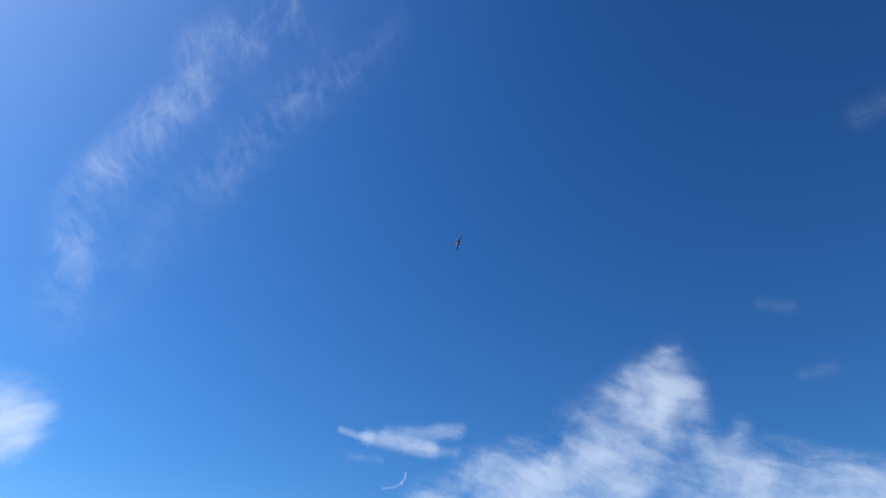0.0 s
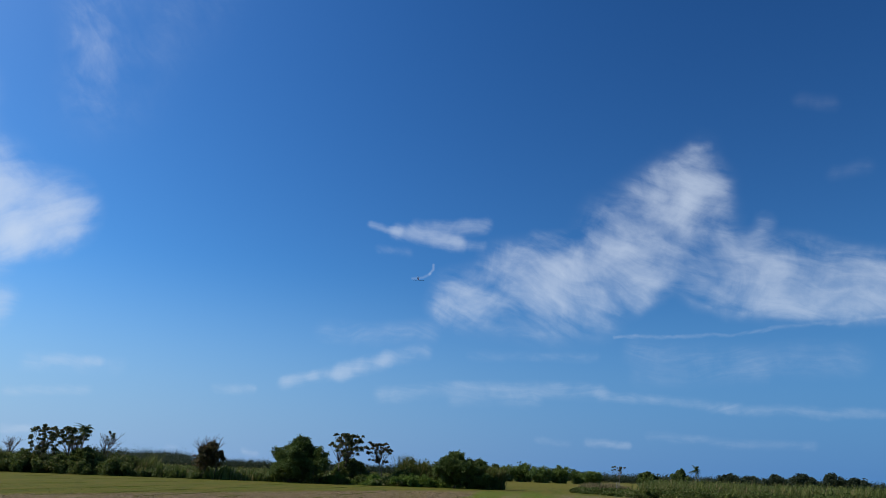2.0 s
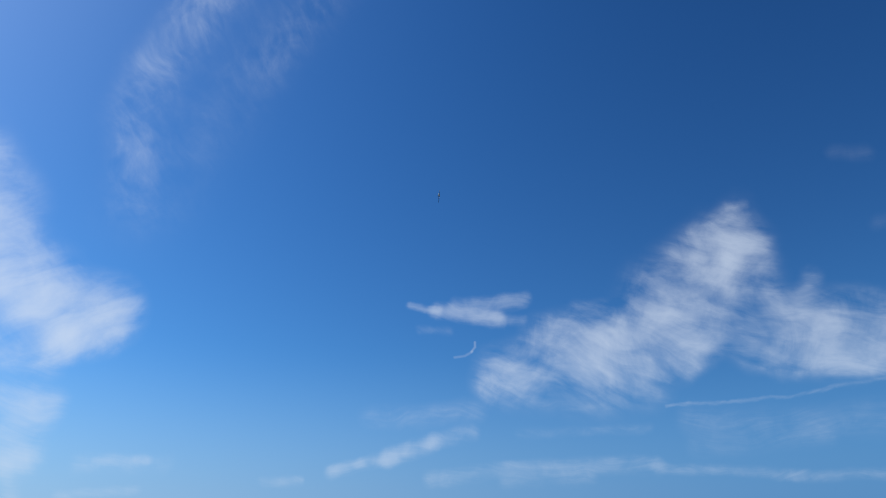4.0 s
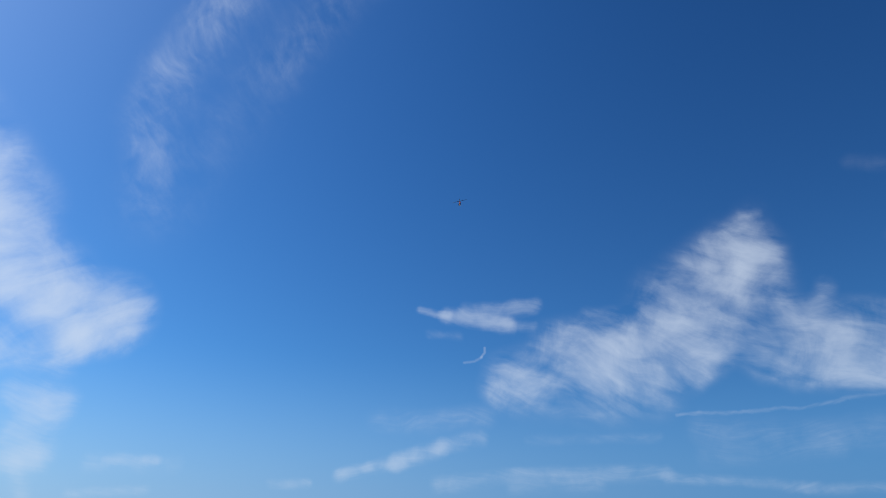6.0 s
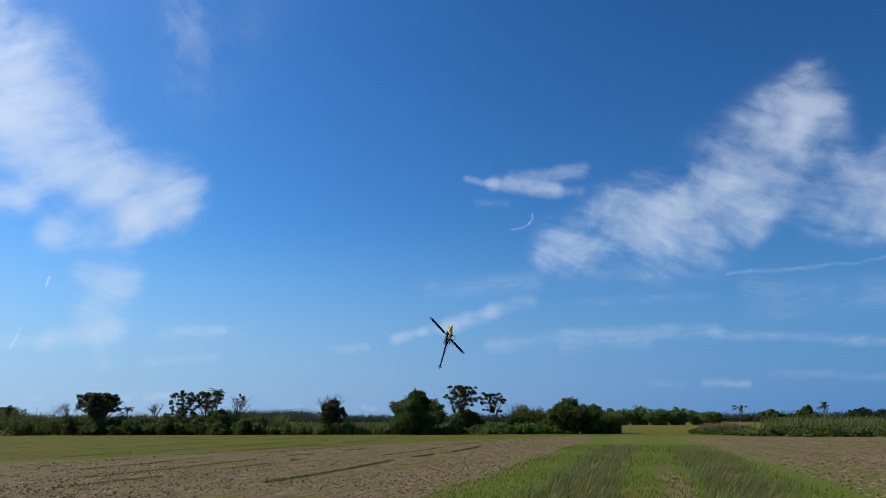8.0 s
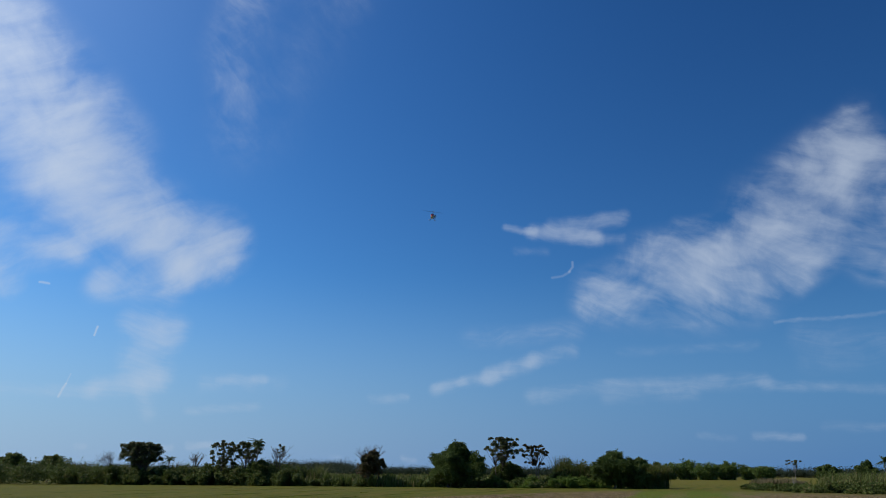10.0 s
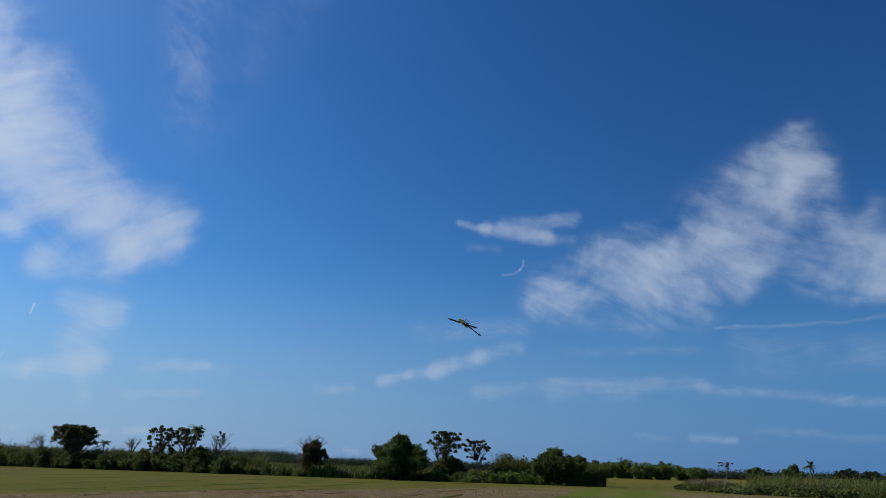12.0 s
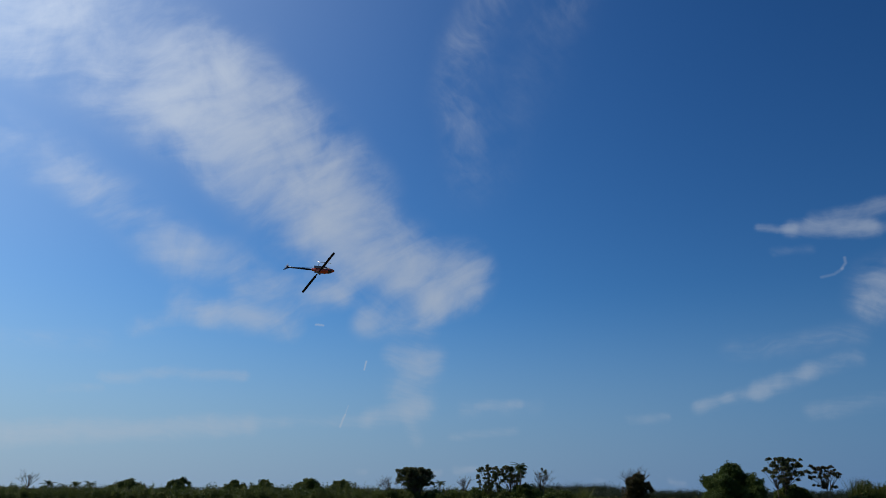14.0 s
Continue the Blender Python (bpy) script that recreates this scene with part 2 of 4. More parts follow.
def foliage(name, dark, light, dry=None, dry_share=0.1, through_light=0.34):
    """Leaves: each leaf has its own tone, and whole patches differ."""
    m, n = material(name)
    geo = n.put("ShaderNodeNewGeometry")
    one = geo.outputs["Random Per Island"]
    patch = n.noise(geo.outputs["Position"], 0.55, 3.0)
    c = n.mix(n.math("MULTIPLY_ADD", one, 0.6, n.math("MULTIPLY_ADD", patch, 1.4, -0.5), clamp=True), dark, light)
    if dry:
        c = n.mix(n.math("GREATER_THAN", n.math("FRACT", n.math("MULTIPLY", one, 17.3)), 1.0 - dry_share), c, dry)
    p = n.put("ShaderNodeBsdfPrincipled")
    for key, value in (("Base Color", c), ("Roughness", 0.6), ("Specular IOR Level", 0.18)):
        n.feed(p.inputs[key], value)
    t = n.put("ShaderNodeBsdfTranslucent", c)
    n.put("ShaderNodeOutputMaterial", n.put("ShaderNodeMixShader", through_light, p.outputs[0], t.outputs[0]).outputs[0])
    return m


def bark(name, dark, light):
    m, n = material(name)
    pos = n.put("ShaderNodeNewGeometry").outputs["Position"]
    streak = n.noise(n.vec("MULTIPLY", pos, (9.0, 9.0, 1.6)), 1.0, 6.0)
    finish(n, n.mix(streak, dark, light), 0.9, streak, 0.02)
    return m


def paint(name, colour, rough=0.25, coat=0.6, worn=0.12, metal=0.0):
    m, n = material(name)
    pos = n.put("ShaderNodeTexCoord").outputs["Object"]
    big, fine = n.noise(pos, 6.0, 3.0), n.noise(pos, 90.0, 4.0)
    c = n.mix(n.math("MULTIPLY", big, worn), colour, tuple(k * 0.55 for k in colour))
    finish(n, c, n.math("MULTIPLY_ADD", fine, 0.2, rough - 0.1), fine, 0.0004, metal, 0.5, coat)
    return m


def carbon(name):
    m, n = material(name)
    pos = n.put("ShaderNodeTexCoord").outputs["Object"]
    weave = n.put("ShaderNodeTexChecker", pos, (0.005, 0.006, 0.010, 1), (0.010, 0.011, 0.016, 1), 180.0)
    finish(n, weave.outputs[0], n.math("MULTIPLY_ADD", n.noise(pos, 30.0), 0.2, 0.3), None, 0, 0.0, 0.25, 0.1)
    return m


ROW_AZ = -4.6      # the field was worked along this heading
ROW_U, ROW_V = towards(ROW_AZ), towards(ROW_AZ - 90)


def field_material():
    m, n = material("field")
    pos = n.put("ShaderNodeNewGeometry").outputs["Position"]
    u, v = n.vec("DOT_PRODUCT", pos, tuple(ROW_U)), n.vec("DOT_PRODUCT", pos, tuple(ROW_V))
    rowed = n.put("ShaderNodeCombineXYZ", n.math("MULTIPLY", u, 0.16), v).outputs[0]
    broad = n.noise(pos, 0.09, 4.0)
    clumps = n.noise(pos, 1.1, 6.0, 0.65)
    tufts = n.noise(pos, 6.0, 6.0, 0.7)
    swath = n.noise(rowed, 0.75, 6.0, 0.6)
    grit = n.noise(n.vec("MULTIPLY", rowed, (4.0, 3.0, 1.0)), 1.6, 9.0, 0.82)
    sway = n.math("MULTIPLY_ADD", swath, 2.6, -1.3)
    wv = n.math("ADD", v, n.math("MULTIPLY", sway, 0.8))
    # turf: fresh and tired grass
    green = n.mix(n.ramp(clumps, 0.35, 0.68), GRASS_DARK, GRASS_LIGHT)
    green = n.mix(n.ramp(swath, 0.42, 0.62, 0.0, 0.6), green, GRASS_DRY)
    green = n.mix(n.ramp(tufts, 0.45, 0.75, 0.0, 0.6), green, GRASS_DEEP)
    streak = n.noise(n.put("ShaderNodeCombineXYZ", n.math("MULTIPLY", u, 0.07), n.math("MULTIPLY", v, 0.9)).outputs[0], 1.0, 7.0, 0.68)
    green = n.mix(n.ramp(streak, 0.54, 0.64, 0.0, 0.6), green, GRASS_DEEP)
    green = n.mix(n.ramp(streak, 0.46, 0.36, 0.0, 0.5), green, GRASS_LIGHT)
    # the fresh sward of the middle, with dry patches worn into it
    fresh = n.mix(n.ramp(tufts, 0.38, 0.66), LUSH_DARK, LUSH_LIGHT)
    fresh = n.mix(n.ramp(n.noise(rowed, 0.55, 5.0, 0.65), 0.52, 0.66, 0.0, 0.65), fresh, GRASS_DRY)
    mid = n.math("MULTIPLY", n.ramp(wv, -6.0, -4.6), n.ramp(wv, 9.0, 4.0))
    green = n.mix(n.math("MULTIPLY", mid, n.ramp(u, 90.0, 70.0)), green, fresh)
    # cut and turned strips: straw over soil
    soil = n.mix(n.ramp(grit, 0.40, 0.60), SOIL_DARK, SOIL_STRAW)
    soil = n.mix(n.ramp(n.math("ADD", n.math("MULTIPLY", clumps, 0.6), n.math("MULTIPLY", swath, 0.6)), 0.52, 0.74, 0.0, 0.85), soil, green)
    soil = n.mix(n.ramp(n.noise(n.vec("MULTIPLY", rowed, (5.0, 2.0, 1.0)), 3.0, 4.0, 0.7), 0.54, 0.70, 0.0, 0.6), soil, SOIL_DEEP)
    left_edge = n.math("SUBTRACT", wv, n.math("MULTIPLY_ADD", u, 0.34, -35.2))
    left = n.math("MULTIPLY", n.ramp(left_edge, -1.2, 1.6), n.ramp(wv, -4.3, -5.2))
    right = n.math("MULTIPLY", n.ramp(n.math("SUBTRACT", wv, n.math("MULTIPLY_ADD", u, -0.055, 6.2)), -1.3, 1.3), n.ramp(n.math("SUBTRACT", wv, n.math("MULTIPLY", u, 0.23)), 6.0, 3.0))
    track = n.math("MULTIPLY", n.ramp(n.math("ABSOLUTE", n.math("SUBTRACT", wv, 0.55)), 0.5, 0.15), n.ramp(u, 34.0, 24.0, 0.0, 0.9))
    strip = n.math("MULTIPLY", n.ramp(n.math("ABSOLUTE", n.math("ADD", wv, 1.6)), 1.2, 0.4, 0.0, 0.7), n.ramp(grit, 0.4, 0.6))
    worked = n.math("MULTIPLY", n.math("MAXIMUM", n.math("MAXIMUM", left, right), n.math("MAXIMUM", track, strip)), n.ramp(u, 86.0, 66.0))
    c = n.mix(worked, green, soil)
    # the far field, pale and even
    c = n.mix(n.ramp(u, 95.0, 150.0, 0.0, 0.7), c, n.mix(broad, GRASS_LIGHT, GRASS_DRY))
    finish(n, c, 0.95, n.math("ADD", n.math("MULTIPLY", clumps, 0.6), tufts), 0.05, 0.0, 0.1)
    return m


GRASS_DARK, GRASS_LIGHT, GRASS_DRY, GRASS_DEEP = (0.078, 0.086, 0.007), (0.122, 0.126, 0.009), (0.160, 0.116, 0.024), (0.042, 0.047, 0.007)
LUSH_DARK, LUSH_LIGHT = (0.082, 0.108, 0.010), (0.132, 0.160, 0.015)
SOIL_DARK, SOIL_STRAW, SOIL_DEEP = (0.108, 0.074, 0.036), (0.255, 0.176, 0.092), (0.048, 0.037, 0.016)
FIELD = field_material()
LEAF_TREE = foliage("tree_leaves", (0.045, 0.072, 0.018), (0.130, 0.175, 0.040))
LEAF_BRIGHT = foliage("bright_leaves", (0.070, 0.120, 0.018), (0.185, 0.260, 0.044))
LEAF_OPEN = foliage("open_crown_leaves", (0.058, 0.072, 0.030), (0.150, 0.172, 0.066), (0.240, 0.180, 0.110), 0.16)
LEAF_FLOWER = foliage("russet_leaves", (0.050, 0.050, 0.022), (0.130, 0.112, 0.048), (0.170, 0.085, 0.050), 0.12)
LEAF_SCRUB = foliage("scrub_leaves", (0.046, 0.070, 0.016), (0.150, 0.185, 0.040), (0.240, 0.205, 0.080), 0.07)
LEAF_CANE = foliage("cane_leaves", (0.070, 0.090, 0.020), (0.165, 0.185, 0.044), (0.240, 0.190, 0.085), 0.12)
LEAF_BAMBOO = foliage("bamboo_leaves", (0.052, 0.092, 0.020), (0.165, 0.225, 0.048))
LEAF_PALM = foliage("palm_leaves", (0.032, 0.052, 0.016), (0.095, 0.130, 0.040))
# skyline leaves: distance haze mixed into a greyer, bluer green
LEAF_HAZED = foliage("hazed_leaves", (0.028, 0.044, 0.024), (0.070, 0.090, 0.048))
BLADE_FRESH = foliage("fresh_blades", (0.085, 0.112, 0.012), (0.150, 0.182, 0.020), (0.2, 0.17, 0.07), 0.08)
BLADE_TALL = foliage("tall_blades", (0.080, 0.098, 0.022), (0.150, 0.162, 0.042), (0.250, 0.195, 0.095), 0.22)
STRAW = foliage("cut_straw", (0.19, 0.135, 0.07), (0.36, 0.26, 0.15), (0.12, 0.11, 0.04), 0.2, 0.1)
DRY_CANE = foliage("dry_cane", (0.16, 0.125, 0.06), (0.33, 0.25, 0.13), (0.10, 0.12, 0.04), 0.25)
BARK = bark("bark", (0.05, 0.04, 0.03), (0.16, 0.13, 0.10))
BARK_PALE = bark("pale_bark", (0.13, 0.115, 0.095), (0.30, 0.27, 0.23))
ORANGE, YELLOW, WHITE = paint("orange_paint", (0.75, 0.085, 0.02)), paint("yellow_paint", (0.72, 0.62, 0.03)), paint("white_paint", (0.75, 0.75, 0.73))
CARBON = carbon("carbon_fibre")
METAL = paint("grey_metal", (0.32, 0.32, 0.34), 0.35, 0.0, 0.3, 0.9)
RUBBER = paint("black_plastic", (0.02, 0.02, 0.022), 0.5, 0.1)
GLASS = paint("smoked_visor", (0.015, 0.018, 0.025), 0.12, 0.9)


# ---------------------------------------------------------------- building
def mesh_object(name, verts, faces, mat, smooth=False):
    me = bpy.data.meshes.new(name)
    me.from_pydata(verts, [], faces)
    me.materials.append(mat)
    if smooth:
        me.polygons.foreach_set("use_smooth", [True] * len(me.polygons))
    return new(name, me)


def quads_object(name, quads, mat):
    """Many loose four-cornered leaves (an array n x 4 x 3) as one mesh."""
    q = np.asarray(quads, np.float32)
    count = len(q)
    me = bpy.data.meshes.new(name)
    me.vertices.add(count * 4)
    me.vertices.foreach_set("co", q.reshape(-1))
    me.loops.add(count * 4)
    me.loops.foreach_set("vertex_index", np.arange(count * 4, dtype=np.int32))
    me.polygons.add(count)
    me.polygons.foreach_set("loop_start", np.arange(0, count * 4, 4, dtype=np.int32))
    me.update(calc_edges=True)
    me.validate()
    me.materials.append(mat)
    return new(name, me)


def under(ob, parent, label=""):
    ob.parent = parent
    if label:
        tagged(ob, label)
    return ob


class Tubes:
    """Tapered round limbs collected into one mesh."""

    def __init__(self):
        self.verts, self.faces = [], []

    def add(self, points, radii, sides=7):
        points = [Vector(p) for p in points]
        base = len(self.verts)
        for i, (p, r) in enumerate(zip(points, radii)):
            d = (points[min(i + 1, len(points) - 1)] - points[max(i - 1, 0)]).normalized()
            side = d.orthogonal().normalized()
            other = d.cross(side)
            for k in range(sides):
                a = 2 * math.pi * k / sides
                self.verts.append(p + (side * math.cos(a) + other * math.sin(a)) * r)
        for i in range(len(points) - 1):
            for k in range(sides):
                a, b = base + i * sides + k, base + i * sides + (k + 1) % sides
                self.faces.append((a, b, b + sides, a + sides))
        self.faces.append(tuple(base + k for k in reversed(range(sides))))
        self.faces.append(tuple(base + (len(points) - 1) * sides + k for k in range(sides)))
        return self

    def build(self, name, mat):
        return mesh_object(name, self.verts, self.faces, mat, True)


def leaf_quads(rng, centres, size, flat=0.35, long=1.6):
    """A leaf or leaf spray at each centre: a rhomb of about that size, turned at random, mostly facing up."""
    n = len(centres)
    normal = rng.normal(size=(n, 3))
    normal[:, 2] = np.abs(normal[:, 2]) + flat
    normal /= np.linalg.norm(normal, axis=1, keepdims=True)
    side = np.cross(normal, rng.normal(size=(n, 3)))
    side /= np.linalg.norm(side, axis=1, keepdims=True) + 1e-9
    other = np.cross(normal, side)
    s = size * rng.uniform(0.55, 1.35, (n, 1))
    a, b = side * s * 0.5, other * s * 0.5 * long
    dip = normal * s * 0.15
    return np.stack([centres - b, centres + a - dip, centres + b, centres - a - dip], 1)


def shoots(rng, centre, reach, count, per, leaf, thick, up=0.5, flat=0.35):
    """Leafy shoots that stand out from a centre: ragged, with gaps between them."""
    d = rng.normal(size=(count, 3))
    d[:, 2] += up
    d /= np.linalg.norm(d, axis=1, keepdims=True)
    d *= np.asarray(reach) * rng.uniform(0.45, 1.15, (count, 1))
    s = rng.uniform(0.12, 1.0, (count, per, 1)) ** 0.75
    droop = np.zeros((count, per, 3))
    droop[:, :, 2] = -0.22 * (s[:, :, 0] ** 2) * np.linalg.norm(d[:, :2], axis=1)[:, None]
    at = np.asarray(centre) + d[:, None] * s + droop + np.clip(rng.normal(size=(count, per, 3)), -1.4, 1.4) * thick * (1.25 - 0.75 * s)
    return leaf_quads(rng, at.reshape(-1, 3), leaf, flat)


def crown_tree(name, az, d, h, width, bottom, blobs, leaf, mat, per_blob, label, trunks=1, trunk_h=None, stem=0.16, seed=1, clear=1.0, bark_mat=None):
    """A broad-leaved tree: stems, limbs to every bough, and leafy shoots on the boughs between the bottom height and h."""
    rng = np.random.default_rng(seed)
    x, y = spot(az, d)
    root = tagged(new(name), label, "tree" if h > 2.6 else "bush")
    root.location = (x, y, 0)
    feet = [Vector((rng.uniform(-0.3, 0.3) * (trunks > 1) * width * 0.6, rng.uniform(-0.3, 0.3) * (trunks > 1), -0.05)) for _ in range(trunks)]
    forks = [f + Vector((rng.uniform(-0.25, 0.25) * width * 0.4, rng.uniform(-0.3, 0.3), (trunk_h or bottom) * rng.uniform(0.85, 1.1))) for f in feet]
    wood, limbs, quads = [], Tubes(), []
    for f, k in zip(feet, forks):
        mid = f.lerp(k, 0.5) + Vector((rng.uniform(-0.12, 0.12), rng.uniform(-0.12, 0.12), 0))
        wood.append(Tubes().add([f, f.lerp(mid, 0.2), mid, k], [stem * 1.35, stem, stem * 0.85, stem * 0.6]))
    airy = bottom > 1.5
    boughs, per = int(blobs * (2.5 if airy else 4.0)), max(10, int(per_blob * (0.13 if airy else 0.15)))
    for _ in range(boughs):
        lift = rng.uniform(0, 1) ** (0.55 if airy else 0.8)
        belly, pinch = (1.3, 0.6) if airy else (0.70, 0.80)      # open crowns spread at the top
        wide = math.sqrt(max(0.05, 1 - (2 * lift - belly) ** 2 * pinch)) * width * 0.5
        a = rng.uniform(0, 2 * math.pi)
        reach = wide * rng.uniform(0.1, 1.0)
        size = width * (rng.uniform(0.04, 0.085) if airy else rng.uniform(0.06, 0.15)) * clear
        c = Vector((math.cos(a) * reach, math.sin(a) * reach, bottom + (h - bottom) * (0.10 + 0.90 * lift) - size * 0.85 * lift))
        k = min(forks, key=lambda q: (q - c).length)
        bend = k.lerp(c, 0.5) + Vector((rng.uniform(-0.2, 0.2), rng.uniform(-0.2, 0.2), 0.15))
        limbs.add([k, bend, c], [stem * 0.42, stem * 0.26, stem * 0.10], 5)
        for _ in range(3):
            tip = c + Vector(rng.normal(size=3)) * size * 0.6
            limbs.add([bend.lerp(c, 0.6), bend.lerp(tip, 0.75), tip], [stem * 0.14, stem * 0.09, stem * 0.03], 4)
        quads.append(shoots(rng, c, (size * 1.3, size * 1.3, size * (0.7 if airy else 1.15)), 11, per, leaf * 0.46, size * (0.38 if airy else 0.34), 0.5 if airy else 0.9))
    for t in wood:
        under(t.build("trunk", bark_mat or BARK), root)
    under(limbs.build("branchwork", bark_mat or BARK), root)
    q = np.concatenate(quads)
    q[:, :, 2] = np.maximum(q[:, :, 2], 0.02)
    under(quads_object("crown", q, mat), root)
    return root


def bamboo(az, d, h, width, label, seed):
    """A clump of bamboo: culms that fan out from one foot, arch over at the tip and carry feathery sprays."""
    rng = np.random.default_rng(seed)
    x, y = spot(az, d)
    root = tagged(new("bamboo_clump"), label, "bamboo", "bamboo across the field")
    root.location = (x, y, 0)
    culms, sprays = Tubes(), []
    for _ in range(70):
        a, out = rng.uniform(0, 2 * math.pi), width * 0.5 * rng.uniform(0.05, 1.0) ** 0.7
        foot = Vector((math.cos(a) * out * 0.55, math.sin(a) * out * 0.35, 0.0))
        tall = h * rng.uniform(0.55, 1.05) * (1 - 0.25 * (2 * out / width) ** 2)
        over = Vector((math.cos(a) * out * 0.55 - 0.5, math.sin(a) * out * 0.4, 0)) * rng.uniform(0.6, 1.3)
        line = [foot + over * (k / 6) ** 2.2 + Vector((0, 0, tall * (k / 6) * (1.18 - 0.18 * k / 6) - tall * 0.16 * (k / 6) ** 5)) for k in range(7)]
        culms.add(line, [0.05 - 0.006 * k for k in range(7)], 4)
        s = rng.uniform(0.0, 1.0, 80) ** 0.9 * 6
        pts = np.array([line[min(int(q), 5)].lerp(line[min(int(q), 5) + 1], q - min(int(q), 5)) for q in s])
        sprays.append(pts + np.clip(rng.normal(size=(80, 3)), -1.5, 1.5) * (0.36, 0.36, 0.20))
    under(culms.build("culms", BARK_PALE), root)
    q = leaf_quads(rng, np.concatenate(sprays), 0.26, 0.2, 2.2)
    q[:, :, 2] = np.maximum(q[:, :, 2], 0.02)
    under(quads_object("crown", q, LEAF_BAMBOO), root)
    return root


def bare_tree(az, d, h, width, label, seed, lean=0.0):
    rng = np.random.default_rng(seed)
    x, y = spot(az, d)
    root = tagged(new("bare_tree"), label, "tree")
    root.location = (x, y, 0)
    trunk, twigs = Tubes(), Tubes()
    fork = Vector((lean * 0.3, 0, h * 0.45))
    trunk.add([(0, 0, -0.05), (0.05, 0, h * 0.2), fork], [0.08, 0.065, 0.05])
    for i in range(15):
        tip = Vector((lean + rng.uniform(-0.5, 0.5) * width, rng.uniform(-0.5, 0.5) * width, h * rng.uniform(0.72, 1.0)))
        bend = fork.lerp(tip, 0.5) + Vector((rng.uniform(-0.2, 0.2), 0, rng.uniform(-0.1, 0.3)))
        twigs.add([fork, bend, tip], [0.035, 0.024, 0.012], 5)
        for _ in range(6):
            start = bend.lerp(tip, rng.uniform(0, 0.8))
            end = start + Vector((rng.uniform(-0.6, 0.6), rng.uniform(-0.6, 0.6), rng.uniform(0.15, 0.75)))
            twigs.add([start, start.lerp(end, 0.5) + Vector((0, 0, -0.05)), end], [0.02, 0.014, 0.008], 4)
    under(trunk.build("trunk", BARK), root)
    under(twigs.build("branchwork", BARK), root)
    return root


def palm(az, d, h, spread, label, seed, fronds=17, wind=-0.25):
    rng = np.random.default_rng(seed)
    x, y = spot(az, d)
    root = tagged(new("palm_tree"), label, "palm tree")
    root.location = (x, y, 0)
    top = Vector((0.25, 0, h - spread * 0.80))
    under(Tubes().add([(0, 0, -0.05), (0.05, 0, h * 0.3), (0.18, 0, h * 0.6), top], [0.14, 0.10, 0.08, 0.07]).build("trunk", BARK_PALE), root)
    for i in range(fronds):
        a = 2 * math.pi * i / fronds + rng.uniform(-0.2, 0.2)
        rise = rng.uniform(-0.9, 1.4)
        spine, length = [], spread * rng.uniform(0.8, 1.1)
        for k in range(9):
            s = k / 8
            out = length * s * math.cos(rise * (1 - 0.4 * s))
            spine.append(top + Vector((math.cos(a) * out + wind * s * s * length, math.sin(a) * out,
                                       length * (math.sin(rise) * s - 0.42 * s * s))))
        verts, faces = [], []
        for k in range(1, 9):
            p, back = spine[k], spine[k - 1]
            run = (p - back).normalized()
            across = run.cross(Vector((0, 0, 1))).normalized()
            leaf = spread * 0.30 * (1 - abs(k / 8 - 0.45) * 1.1)
            for half in (0.0, 0.5):
                q = back.lerp(p, half)
                for sgn in (-1, 1):
                    tip = q + across * sgn * leaf + run * leaf * 0.55 - Vector((0, 0, leaf * rng.uniform(0.25, 0.6)))
                    b = len(verts)
                    verts += [q, q + run * spread * 0.045, tip, q.lerp(tip, 0.55) - run * spread * 0.02]
                    faces.append((b, b + 1, b + 2, b + 3))
        stem = Tubes().add(spine, [0.025 - 0.0025 * k for k in range(9)], 4)
        b = len(verts)
        verts += stem.verts
        faces += [tuple(i + b for i in f) for f in stem.faces]
        under(mesh_object("frond", verts, faces, LEAF_PALM), root)
    return root


def along(points, count, rng):
    """Places spread evenly along a line on the ground, with the heading there."""
    pts = np.array(points, float)
    seg = np.diff(pts, axis=0)
    ln = np.linalg.norm(seg, axis=1)
    s = rng.uniform(0, ln.sum(), count)
    i = np.clip(np.searchsorted(np.cumsum(ln), s), 0, len(ln) - 1)
    f = (s - np.concatenate([[0], np.cumsum(ln)])[i]) / ln[i]
    return pts[i] + seg[i] * f[:, None], s


def scrub_bank(name, points, depth, low, high, count, leaf, mat, label, seed, category="hedge"):
    """A bank of shrubs along a line: bushes of differing height and spread, each made of leafy shoots."""
    rng = np.random.default_rng(seed)
    total = sum(math.dist(a, b) for a, b in zip(points[:-1], points[1:]))
    count, leaf = int(count * 3.2), leaf * 0.46
    lumps = max(4, int(total * max(1.0, depth * 0.5) / 0.8))
    at, s = along(points, lumps, rng)
    nx = np.gradient(np.array(points, float), axis=0).mean(0)
    back = np.array([-nx[1], nx[0]]) / np.hypot(*nx)
    if back[1] < 0:
        back = -back
    quads = []
    for k in range(lumps):
        off = rng.uniform(0, 1)
        hgt = (low + (high - low) * rng.uniform(0, 1) ** 1.4) * (0.72 + 0.28 * min(1.0, off * 2.5))
        w = rng.uniform(0.7, 1.9) * max(1.0, high / 3.5)
        c = (at[k][0] + back[0] * off * depth, at[k][1] + back[1] * off * depth, hgt * 0.45)
        quads.append(shoots(rng, c, (w, w * 0.9, hgt * 0.66), 11, max(4, count // lumps // 11), leaf, 0.17 * hgt ** 0.5 + 0.05, 0.7))
    q = np.concatenate(quads)
    q[:, :, 2] = np.maximum(q[:, :, 2], 0.0)
    return tagged(quads_object(name, q, mat), label, category, kind="stuff")


